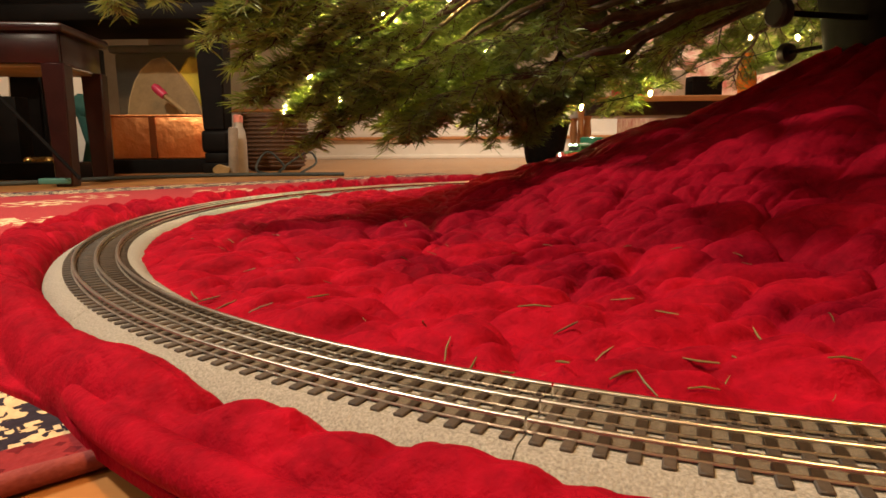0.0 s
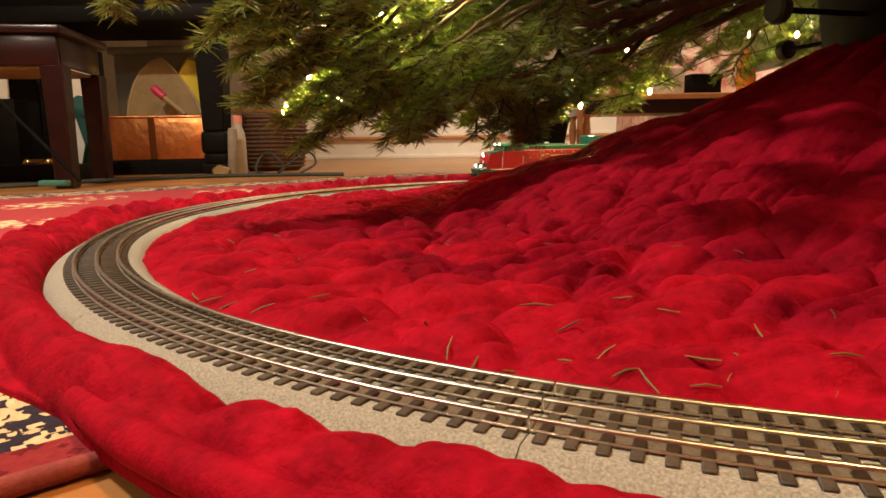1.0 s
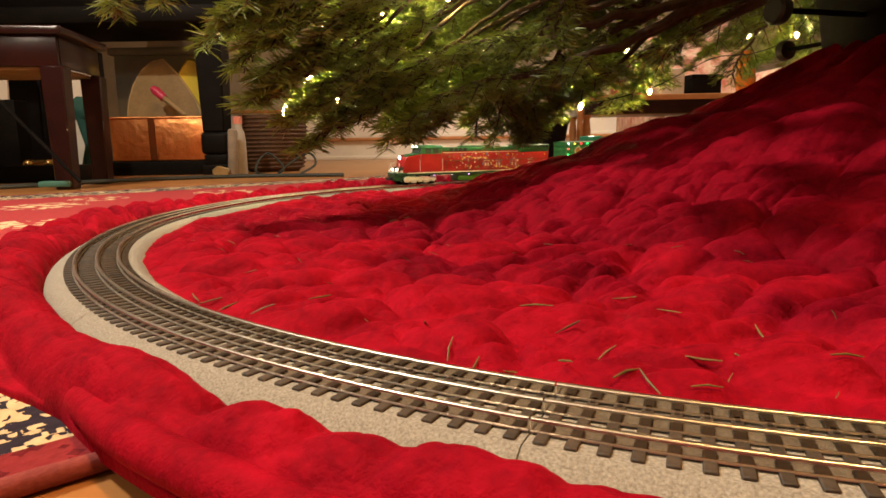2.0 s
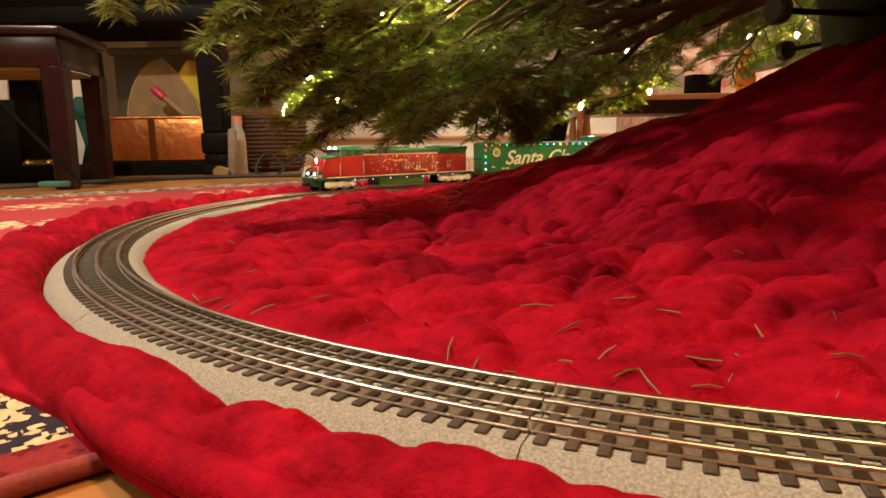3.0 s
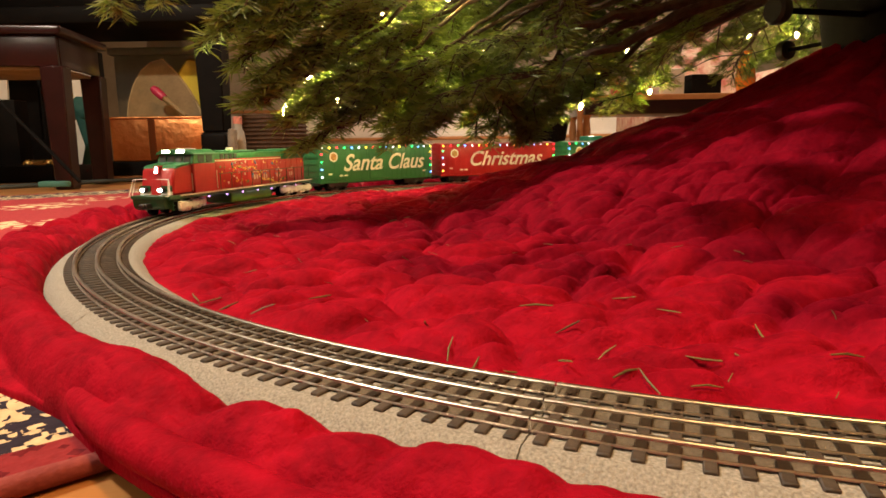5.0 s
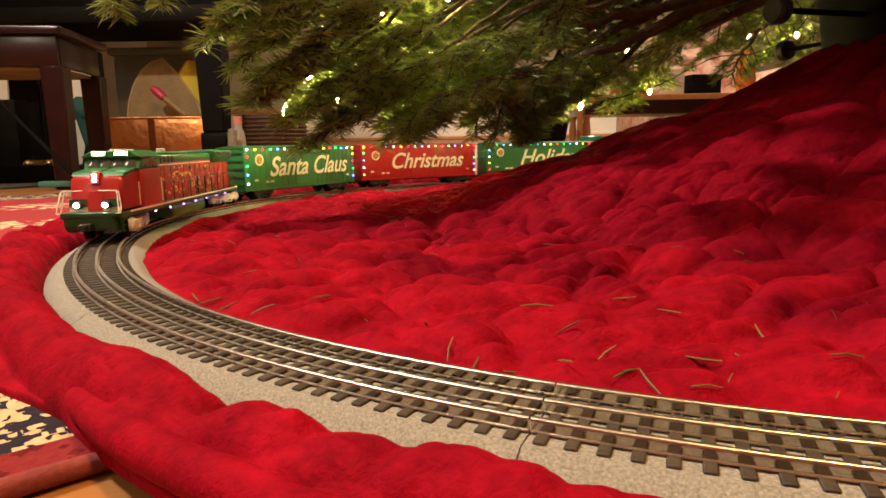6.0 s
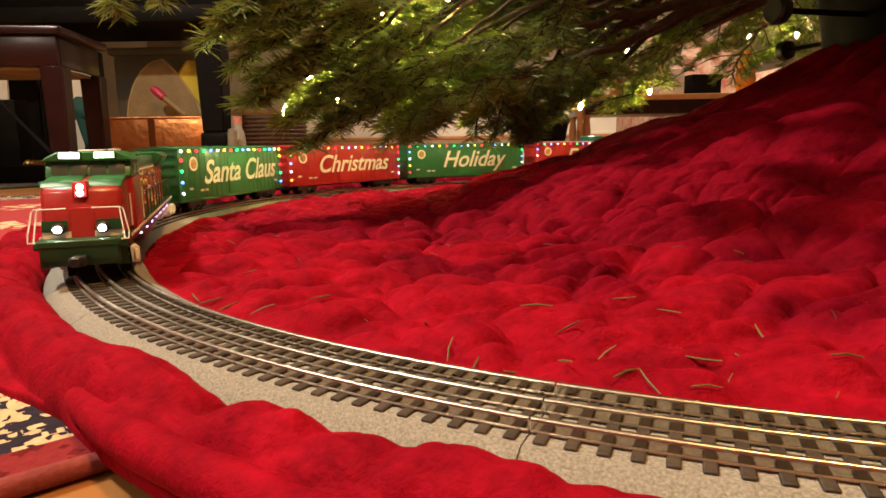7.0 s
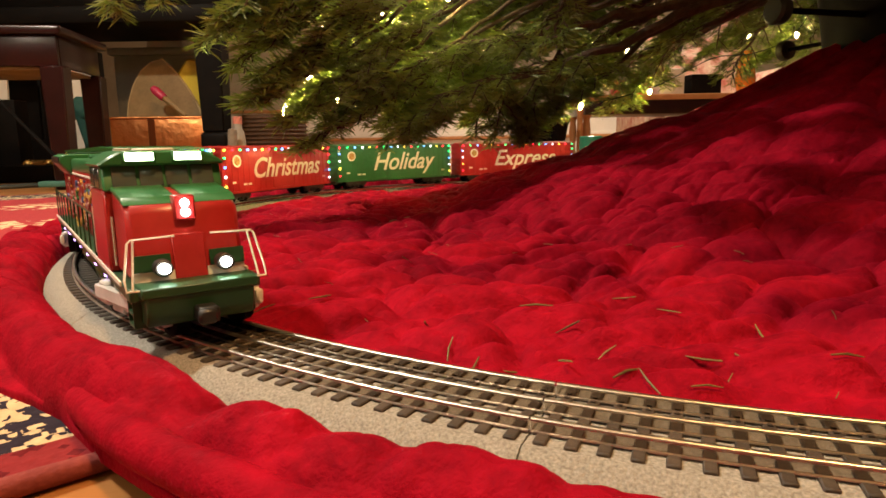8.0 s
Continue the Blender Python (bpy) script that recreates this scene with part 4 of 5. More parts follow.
def curve_through(points, n=14):
    """Points of a smooth line (Catmull-Rom) through the given ones."""
    p = [Vector(q) for q in points]
    p = [p[0] * 2 - p[1]] + p + [p[-1] * 2 - p[-2]]
    out = []
    for i in range(1, len(p) - 2):
        for k in range(n):
            t = k / n
            a, b, c, d = p[i - 1:i + 3]
            out.append(0.5 * (2 * b + (c - a) * t + (2 * a - 5 * b + 4 * c - d) * t * t + (3 * b - a - 3 * c + d) * t ** 3))
    return out + [p[-2]]


def branch(tree, points, rng, twigs=16, spread=0.16, thick=0.009, needle=0.022, first=0.22, step=0.0022, width=0.00075, hang=0.45, subs=3):
    pts = curve_through(points, 6)
    n = len(pts) - 1
    pts = [p + Vector((rng.gauss(0, 0.003), rng.gauss(0, 0.003), rng.gauss(0, 0.003))) for p in pts]
    bm = bmesh.new()
    tube(bm, pts, [thick * (1 - 0.82 * k / n) for k in range(n + 1)], 7)
    verts, faces = [], []

    def along(f):
        f = max(0.0, min(0.9999, f)) * n
        k = int(f)
        return pts[k].lerp(pts[k + 1], f - k)

    for k in range(6):
        needle_twig(verts, faces, along(0.52 + 0.08 * k), along(0.6 + 0.08 * k), rng, needle, step, width)
    for k in range(twigs):
        f = first + (0.98 - first) * (k + rng.random() * 0.6) / twigs
        p = along(f)
        u = (along(f + 0.06) - along(f - 0.06)).normalized()
        side = u.cross(Vector((0, 0, 1))).normalized()
        sgn = 1 if k % 2 else -1
        reach = spread * (1.15 - 0.75 * f) * rng.uniform(0.7, 1.2)
        q = p + (u * rng.uniform(0.5, 0.9) + side * sgn * rng.uniform(0.6, 1.0) + Vector((0, 0, rng.uniform(-hang, 0.15)))).normalized() * reach
        mid = p.lerp(q, 0.5) + Vector((0, 0, 0.006))
        tube(bm, [p, mid, q], [0.0024, 0.0017, 0.0008], 5)
        needle_twig(verts, faces, p.lerp(q, 0.15), mid, rng, needle, step, width)
        needle_twig(verts, faces, mid, q, rng, needle, step, width)
        for j in range(subs):
            a = p.lerp(q, 0.25 + 0.6 * j / subs + rng.random() * 0.1)
            s2 = 1 if j % 2 else -1
            v = (q - p).normalized()
            b = a + (v * 0.75 + v.cross(Vector((0, 0, 1))) * s2 * 0.6 + Vector((0, 0, rng.uniform(-0.4, 0.1)))).normalized() * reach * 0.5
            tube(bm, [a, b], [0.0012, 0.0006], 4)
            needle_twig(verts, faces, a, b, rng, needle, step, width)
    limb = part("branch", bm, BARK, tree)
    me = bpy.data.meshes.new("needles")
    me.from_pydata([tuple(v) for v in verts], [], faces)
    me.materials.append(NEEDLE)
    ob = new("needles", me)
    ob.parent = limb
    ob["label"] = "green fir needles"
    return limb


def bough(z, *way):
    """A low limb from the trunk at height z through places given as spots."""
    pts = [spot(*w) for w in way]
    d = Vector((pts[0].x - TRUNK.x, pts[0].y - TRUNK.y)).normalized() * 0.04
    return [Vector((TRUNK.x + d.x, TRUNK.y + d.y, z))] + pts


BOUGHS = (
    # (limb, twigs, spread, thickness, where the twigs begin)
    (bough(0.40, (1290, -2, 1.00), (1060, 95, 0.95), (800, 165, 0.92), (695, 240, 0.90)), 26, 0.10, 0.011, 0.50),
    (bough(0.43, (1180, 10, 1.02), (960, 60, 0.98), (800, 90, 0.95), (650, 160, 0.92), (590, 210, 0.92)), 32, 0.12, 0.010, 0.40),
    (bough(0.58, (900, -190, 0.92), (560, -160, 0.80), (360, -110, 0.76), (240, -60, 0.74), (195, 15, 0.73)), 8, 0.06, 0.006, 0.88),
    (bough(0.58, (900, -190, 0.98), (620, -160, 0.85), (430, -110, 0.79), (320, -60, 0.77), (285, 0, 0.76)), 6, 0.045, 0.006, 0.90),
    (bough(0.46, (1200, -40, 1.05), (1000, 20, 1.05), (900, 90, 1.05), (880, 140, 1.05), (890, 205, 1.05)), 24, 0.10, 0.008, 0.40),
    (bough(0.48, (1250, -10, 1.10), (1080, 60, 1.12), (980, 130, 1.12), (940, 180, 1.12), (925, 225, 1.12)), 24, 0.10, 0.008, 0.40),
    (bough(0.55, (1000, -100, 1.12), (850, -30, 1.15), (760, 50, 1.16), (720, 90, 1.16), (760, 165, 1.15)), 32, 0.14, 0.009, 0.35),
    (bough(0.50, (1100, -70, 0.90), (1040, -40, 0.85), (1000, 0, 0.82), (985, 40, 0.80), (978, 88, 0.79)), 14, 0.06, 0.006, 0.55),
    (bough(0.47, (1400, -40, 1.25), (1280, 30, 1.40), (1180, 100, 1.50), (1120, 150, 1.55), (1060, 195, 1.58)), 26, 0.12, 0.009, 0.30),
    (bough(0.48, (1440, -40, 1.25), (1390, 10, 1.45), (1340, 60, 1.58), (1310, 100, 1.65), (1290, 140, 1.70)), 24, 0.11, 0.009, 0.30),
    (bough(0.50, (1420, -70, 1.22), (1330, -20, 1.40), (1230, 20, 1.50), (1150, 60, 1.60), (1090, 95, 1.65)), 24, 0.12, 0.009, 0.28),
    (bough(0.45, (1350, 0, 1.25), (1200, 70, 1.35), (1080, 120, 1.45), (1010, 160, 1.50), (985, 205, 1.52)), 26, 0.12, 0.009, 0.30),
    (bough(0.56, (1150, -120, 1.25), (980, -60, 1.30), (860, 0, 1.35), (800, 50, 1.36), (700, 110, 1.36)), 30, 0.15, 0.009, 0.30),
)


# tips of the sprays on the lit outer side, and of the dense ones in the shade behind
OUTER_TIPS = ((372, 72, 0.80), (385, 24, 0.78), (420, 112, 0.82), (438, 176, 0.83), (455, 70, 0.79), (450, 145, 0.82), (470, 172, 0.84), (505, 222, 0.86), (532, 262, 0.88), (475, 30, 0.78),
              (520, 110, 0.83), (560, 165, 0.86), (580, 212, 0.90), (560, 60, 0.83), (612, 118, 0.88), (640, 205, 0.93), (430, 8, 0.77), (610, 30, 0.85))
INNER_TIPS = ((640, 170, 1.08), (690, 215, 1.05), (732, 232, 1.00), (765, 205, 1.10), (800, 165, 1.15), (836, 215, 1.12), (886, 228, 1.15), (930, 238, 1.14), (960, 150, 1.20), (700, 90, 1.08), (760, 90, 1.12),
              (820, 90, 1.12), (880, 110, 1.16), (940, 90, 1.18), (650, 60, 1.04), (720, 20, 1.06), (800, 30, 1.08), (880, 40, 1.12), (990, 70, 1.22), (560, 10, 0.98), (1010, 20, 1.2), (590, 90, 1.02), (530, 190, 1.0))


BACK_TIPS = ((1060, 110, 1.45), (1095, 185, 1.50), (1140, 110, 1.50), (1195, 55, 1.55), (1240, 105, 1.60), (1300, 70, 1.62), (1335, 115, 1.70), (1390, 60, 1.55), (1405, 95, 1.60), (1110, 45, 1.45), (1030, 175, 1.45),
             (1280, 15, 1.50), (1365, 20, 1.50))


def build_tree():
    rng = random.Random(7)
    tree = thing("christmas_tree", "green fir tree with drooping needled branches in a stand", "tree")
    bm = bmesh.new()
    tube(bm, [(TRUNK.x + rng.gauss(0, 0.003), TRUNK.y + rng.gauss(0, 0.003), 0.10 + 0.15 * k) for k in range(14)], [0.055 - 0.003 * k for k in range(14)], 14)
    part("trunk", bm, BARK, tree, "rough brown trunk")
    for way, twigs, spread, thick, first in BOUGHS:
        branch(tree, way, rng, int(twigs * 0.85), spread, thick, 0.023, first, 0.0030, 0.00078, 0.55, 2)
    for px, py, d in OUTER_TIPS:
        way = bough(0.56, (px + 430, py - 260, d + 0.14), (px + 210, py - 125, d + 0.05), (px + 85, py - 48, d + 0.01), (px, py, d))
        branch(tree, way, rng, 10, 0.075, 0.005, 0.026, 0.62, 0.0034, 0.0010, 0.3, 2)
    for px, py, d in INNER_TIPS:
        way = bough(0.52, (px + 250, py - 190, d + 0.10), (px + 130, py - 95, d + 0.04), (px + 45, py - 45, d + 0.01), (px, py, d))
        branch(tree, way, rng, 17, 0.115, 0.007, 0.025, 0.42, 0.0028, 0.0012, 0.3, 2)
    for px, py, d in BACK_TIPS:
        way = bough(0.47, (px + 150, py - 130, d - 0.12), (px + 60, py - 55, d), (px, py, d + 0.02))
        branch(tree, way, rng, 14, 0.11, 0.006, 0.026, 0.40, 0.0032, 0.0012, 0.4, 2)
    # crown above the low limbs, out of view; needles overly broad to shade the cloth
    for k in range(84):
        a = 2 * math.pi * (k * 0.382 + 0.03 * rng.random())
        z = 0.54 + 0.016 * k
        c, s = math.cos(a), math.sin(a)
        reach = (rng.uniform(0.90, 1.02) - 0.0045 * k) * (0.76 if c < -0.45 else 1.0)
        way = [(TRUNK.x + 0.04 * c, TRUNK.y + 0.04 * s, z), (TRUNK.x + 0.5 * reach * c, TRUNK.y + 0.5 * reach * s, z - 0.02),
               (TRUNK.x + reach * c, TRUNK.y + reach * s, z - 0.06 - rng.uniform(0.0, 0.06))]
        branch(tree, way, rng, 18, 0.26, 0.008, 0.028, 0.06, 0.0036, 0.0032 if k < 10 else 0.0046, 0.15, 3)
    # extra unseen branches, added and lengthened towards the eye to shade the cloth
    for k in range(64):
        a = radians(145 + 200 * ((k * 0.618) % 1.0))
        z = 0.53 + 0.009 * k
        reach = rng.uniform(0.88, 1.03) - 0.003 * k + (0.15 if radians(208) < a < radians(322) else 0.0)
        c, s = math.cos(a), math.sin(a)
        way = [(TRUNK.x + 0.04 * c, TRUNK.y + 0.04 * s, z), (TRUNK.x + 0.5 * reach * c, TRUNK.y + 0.5 * reach * s, z - 0.01), (TRUNK.x + reach * c, TRUNK.y + reach * s, z - 0.05)]
        branch(tree, way, rng, 18, 0.26, 0.008, 0.032, 0.06, 0.0065, 0.0065, 0.1, 2)
    return tree


build_tree()


def tree_stand():
    st = thing("tree_stand", "black metal tree stand with clamp screws above the skirt", "tree stand", pose(TRUNK.x, TRUNK.y, 0))
    bm = bmesh.new()
    lathe(bm, [(0.17, 0.011), (0.17, 0.05), (0.175, 0.20), (0.195, 0.33), (0.212, 0.425), (0.220, 0.43), (0.220, 0.437), (0.205, 0.437), (0.185, 0.33), (0.08, 0.10), (0.06, 0.09)], 36)
    part("bowl", bm, BLACKIRON, st)
    for k in range(4):
        a = 195.4 + 90 * k
        bm = bmesh.new()
        tube(bm, [(0.06, 0, 0), (0.36, 0, 0)], 0.0045, 10)
        s = part("clamp_screw", bm, BLACKIRON, st, at=pose(0, 0, 0.322, 0, 0, a))
        bm = bmesh.new()
        lathe(bm, [(0.008, -0.012), (0.020, -0.010), (0.022, -0.004), (0.022, 0.006), (0.018, 0.010)], 20, (0.36, 0, 0), "x")
        part("knob", bm, BLACK, s, "round black knob")


tree_stand()


# ---------------------------------------------------------------- string lights
def string_lights():
    lights = thing("string_lights", "warm white string lights woven through the fir branches", "string lights")
    green = mat("wire_green", (0.01, 0.03, 0.012), 0.5)
    way = [(505, 195, 1.02), (548, 132, 0.94), (600, 178, 1.03), (575, 45, 1.00), (678, 28, 0.98), (795, -6, 0.95), (900, 60, 1.2), (902, 183, 1.35), (1030, 132, 1.42), (1028, 188, 1.45), (1150, 163, 1.5), (1260, 110, 1.55), (1335, 100, 1.6), (1410, 62, 1.5), (1480, -60, 1.5)]
    pts = curve_through([spot(*w) for w in way], 10)
    bm = bmesh.new()
    tube(bm, [p + Vector((0, 0, 0.008)) for p in pts], 0.0013, 5)
    part("wire", bm, green, lights, "green wire")
    bulbs = []
    # from (575, 45) on: bulbs added among the boughs to light the needles
    for px, py, d in ((678, 28, 0.98), (795, -6, 0.95), (902, 183, 1.35), (1030, 132, 1.42), (1028, 188, 1.45), (1150, 163, 1.5), (1410, 62, 1.5), (548, 132, 0.94), (575, 45, 1.00), (600, 178, 1.03), (505, 195, 1.02), (700, 110, 1.16), (860, 90, 1.22), (770, 205, 1.16), (1110, 90, 1.58), (1215, 20, 1.68), (1325, 62, 1.72)):
        bulbs.append(spot(px, py, d))
    rng = random.Random(21)
    for k in range(10):        # unseen bulbs added round the crown to brighten the branches
        a, z = k * 2.4, 0.95 + 0.05 * k
        r = rng.uniform(0.35, 0.85) - 0.004 * k
        bulbs.append(Vector((TRUNK.x + r * math.cos(a), TRUNK.y + r * math.sin(a), z)))
    for p in bulbs:
        bm = bmesh.new()
        lathe(bm, [(0.0016, -0.006), (0.0032, -0.003), (0.0036, 0.0), (0.0026, 0.005), (0.0008, 0.009)], 10)
        part("bulb", bm, BULB, lights, "glowing warm bulb", Matrix.Translation(p) @ pose(0, 0, 0, 150, 20, 0))


string_lights()


# ---------------------------------------------------------------- fallen needles on the cloth
FALLEN = ((0.046, 0.245), (0.083, 0.307), (0.080, 0.262), (0.110, 0.250), (0.122, 0.284), (0.138, 0.285), (0.169, 0.372), (0.185, 0.290), (0.180, 0.268), (0.125, 0.337), (-0.004, 0.268), (0.013, 0.285),
          (0.009, 0.276), (0.020, 0.262), (0.055, 0.273), (0.032, 0.288), (0.003, 0.307), (-0.146, 0.410), (-0.176, 0.433), (-0.162, 0.423), (-0.162, 0.401), (-0.116, 0.390), (-0.083, 0.408), (0.070, 0.341),
          (0.087, 0.253), (-0.010, 0.346), (0.175, 0.332), (0.201, 0.300), (0.055, 0.361), (0.119, 0.402))


def fallen_needles():
    rng = random.Random(5)
    bm = bmesh.new()
    tube(bm, [(-0.012, 0, 0.0008), (0, 0.0012, 0.0014), (0.012, 0, 0.0008)], [0.0005, 0.0008, 0.0004], 6)
    me = finish("fallen_needle", bm, DRYNEEDLE)
    spots = [(x, y, 1.0) for x, y in FALLEN]
    while len(spots) < 90:
        a, f = rng.uniform(165, 276), rng.random() ** 1.2
        x, y, _ = on_track(R * radians(a - 109.7), -0.05 - 0.30 * f)
        if y > 0.2:
            spots.append((x, y, 0.6))
    for x, y, size in spots:
        ob = new("fallen_needle", me)
        h = inner_height(x, y)
        ex, ey = (inner_height(x + 0.006, y) - inner_height(x - 0.006, y)) / 0.012, (inner_height(x, y + 0.006) - inner_height(x, y - 0.006)) / 0.012
        up = Vector((-ex, -ey, 1)).normalized()
        turn = up.to_track_quat("Z", "Y").to_matrix().to_4x4() @ pose(0, 0, 0, 0, 0, rng.uniform(0, 360))
        ob.matrix_basis = Matrix.Translation((x, y, h + 0.0012)) @ turn @ Matrix.Scale(size * rng.uniform(0.4, 0.85), 4)
        tagged(ob, "dry fallen fir needle on the red cloth", "fir needle", "fallen fir needles")


fallen_needles()


# ---------------------------------------------------------------- furniture and clutter at the back
def at_floor(px, d):
    """A place on the floor d metres ahead, under a point of the eye's picture."""
    return (px - 781) * d / 1124, d


YELLOW = mat("yellow_plastic", (0.62, 0.47, 0.02), 0.45, second=(0.7, 0.55, 0.05), scale=12)
TANWOOD = mat("tan_wood", (0.20, 0.125, 0.045), 0.5, second=(0.29, 0.19, 0.075), scale=12)
PINK = mat("pink_plastic", (0.5, 0.03, 0.09), 0.4)
BRASS = mat("brass", (0.75, 0.52, 0.18), 0.25, 1.0)
GREY = mat("grey_plastic", (0.25, 0.27, 0.25), 0.5, second=(0.32, 0.34, 0.31), scale=9)
PAPER = mat("white_card", (0.70, 0.66, 0.58), 0.7, second=(0.62, 0.58, 0.5), scale=9)
WICKER = mat("wicker", (0.055, 0.024, 0.009), 0.7, second=(0.10, 0.045, 0.017), scale=50, bump=0.5, bump_scale=120)
CABLE = mat("cable_rubber", (0.02, 0.028, 0.026), 0.6)
DARKPANEL = mat("dark_panel", (0.012, 0.009, 0.008), 0.4, second=(0.02, 0.015, 0.012), scale=8)
FLORAL = mat("floral_cloth", (0.78, 0.66, 0.52), 0.9, second=(0.48, 0.14, 0.11), scale=14)
ORANGE = mat("orange_glass", (0.75, 0.22, 0.03), 0.2, second=(0.6, 0.13, 0.02), scale=10, coat=0.5)


def bench():
    x, y = at_floor(114, 2.15)
    b = thing("piano_bench", "dark mahogany piano bench with square legs", "bench", pose(x, y, 0, 0, 0, 8))
    bm = bmesh.new()
    box(bm, -0.78, 0.045, -0.045, 0.36, 0.503, 0.531, 0.009, 3)
    part("seat", bm, MAHOGANY, b, "polished mahogany lid")
    bm = bmesh.new()
    box(bm, -0.75, 0.02, -0.022, -0.006, 0.405, 0.503, 0.002)
    part("front_apron", bm, MAHOGANY, b)
    bm = bmesh.new()
    box(bm, 0.006, 0.022, -0.004, 0.32, 0.405, 0.503, 0.002)
    part("side_apron", bm, MAHOGANY, b)
    bm = bmesh.new()
    box(bm, -0.745, 0.004, -0.004, 0.315, 0.394, 0.4045, 0.001)
    part("bottom_board", bm, TANWOOD, b, "plain light bottom board")
    for lx in (-0.72, 0.0):
        for ly in (0.0, 0.31):
            bm = bmesh.new()
            prism(bm, [(-0.036, 0.4045), (0.036, 0.4045), (0.027, 0.0), (-0.027, 0.0)], -0.034, 0.034, "y", 0.004)
            part("leg", bm, MAHOGANY, b, at=pose(lx, ly, 0))


def piano():
    x, y = at_floor(387, 3.2)
    p = thing("piano", "black lacquered upright piano on moulded legs", "piano", pose(x, y, 0))
    bm = bmesh.new()
    box(bm, -2.6, 0.13, -0.12, 0.42, 0.72, 0.80, 0.012)
    box(bm, -2.6, 0.13, 0.14, 0.80, 0.80, 1.25, 0.012)
    part("case", bm, BLACKWOOD, p)
    bm = bmesh.new()
    box(bm, -2.6, -0.95, 0.36, 0.80, 0.06, 0.72, 0.01)
    part("lower_panel", bm, BLACKWOOD, p)
    bm = bmesh.new()
    box(bm, -2.6, -0.86, 0.30, 0.80, 0.0, 0.06, 0.006)
    part("plinth", bm, BLACKWOOD, p)
    for lx in (-1.45, 0.0):
        bm = bmesh.new()
        prism(bm, [(-0.052, 0.21), (0.052, 0.21), (0.070, 0.72), (-0.070, 0.72)], -0.06, 0.06, "y", 0.006)
        box(bm, -0.066, 0.066, -0.07, 0.07, 0.10, 0.21, 0.02, 3)
        box(bm, -0.056, 0.056, -0.06, 0.06, 0.05, 0.10, 0.008)
        box(bm, -0.066, 0.066, -0.066, 0.066, 0.0, 0.05, 0.006)
        part("leg", bm, BLACKWOOD, p, at=pose(lx, 0, 0))
    for px in (47, 84):
        gx, gy = at_floor(px, 2.9)
        bm = bmesh.new()
        tube(bm, [(0, 0.26, 0.05), (0, 0.1, 0.058), (0, 0, 0.052)], [0.010, 0.014, 0.022], 12)
        bmesh.ops.create_uvsphere(bm, u_segments=14, v_segments=8, radius=0.023, matrix=Matrix.Translation((0, 0, 0.052)))
        part("pedal", bm, BRASS, p, "brass pedal", pose(gx - x, gy - y, 0.02))


def copper_bin():
    x, y = at_floor(302, 3.35)
    b = thing("copper_bin", "polished copper log bin on a black base", "bin", pose(x, y, 0, 0, 0, 3))
    bm = bmesh.new()
    box(bm, -0.235, 0.235, -0.15, 0.15, 0.07, 0.285, 0.010)
    for f in [f for f in bm.faces if f.normal.z > 0.9 and f.calc_center_median().z > 0.28]:
        r = bmesh.ops.inset_region(bm, faces=[f], thickness=0.006)
        bmesh.ops.translate(bm, verts=f.verts, vec=(0, 0, -0.15))
    part("tub", bm, COPPER, b, "dented copper tub")
    bm = bmesh.new()
    tube(bm, [(-0.237, -0.152, 0.286), (0.237, -0.152, 0.286), (0.237, 0.152, 0.286), (-0.237, 0.152, 0.286)], 0.006, 8, closed=True)
    part("rim", bm, COPPER, b)
    for sx in (-0.03,):
        bm = bmesh.new()
        box(bm, sx - 0.016, sx + 0.016, -0.157, -0.150, 0.075, 0.28, 0.002, 1)
        part("strap", bm, mat("dark_copper", (0.25, 0.08, 0.03), 0.4, 1.0), b, "dark copper strap")
    bm = bmesh.new()
    box(bm, -0.25, 0.25, -0.165, 0.165, 0.0, 0.07, 0.006)
    part("base", bm, BLACKIRON, b)
    # what stands in it
    bm = bmesh.new()
    outline = [(-0.20, 0.14), (0.20, 0.14), (0.19, 0.30)] + [(0.19 - 0.15 * t - 0.05 * t * t, 0.30 + 0.30 * t ** 0.8) for t in (0.2, 0.4, 0.6, 0.8, 1.0)] + [(-0.01 - 0.19 * math.sin(t * math.pi / 2), 0.60 - 0.32 * (1 - math.cos(t * math.pi / 2))) for t in (0.2, 0.4, 0.6, 0.8, 1.0)]
    prism(bm, outline, -0.008, 0.008, "y", 0.002)
    board = whole("wooden_board", bm, TANWOOD, "tan arched wooden board standing in the copper bin", "board", pose(x - 0.02, y - 0.02, 0.0, -8, 0, 0))
    bm = bmesh.new()
    tube(bm, [(a, 0.0, z) for a, z in outline[2:]], 0.008, 6)
    part("edge", bm, mat("pale_edge", (0.45, 0.32, 0.15), 0.5), board, "pale bent rim")
    bm = bmesh.new()
    prism(bm, [(-0.11, 0.16), (0.10, 0.16), (0.10, 0.42), (0.07, 0.58), (-0.03, 0.60), (-0.10, 0.50)], -0.05, 0.05, "y", 0.012)
    whole("yellow_bucket", bm, YELLOW, "yellow plastic toy standing in the copper bin", "toy", pose(x + 0.13, y + 0.10, 0.0))
    bm = bmesh.new()
    tube(bm, [(0, 0, 0), (0.10, 0, -0.09)], [0.014, 0.012], 10)
    stick = whole("toy_mallet", bm, TANWOOD, "wooden toy mallet with a pink head in the bin", "toy", pose(x + 0.03, y - 0.10, 0.385))
    bm = bmesh.new()
    tube(bm, [(-0.055, 0, 0.05), (-0.04, 0, 0.038), (0.0, 0, 0.0)], [0.014, 0.022, 0.020], 12)
    part("head", bm, PINK, stick, "pink head")


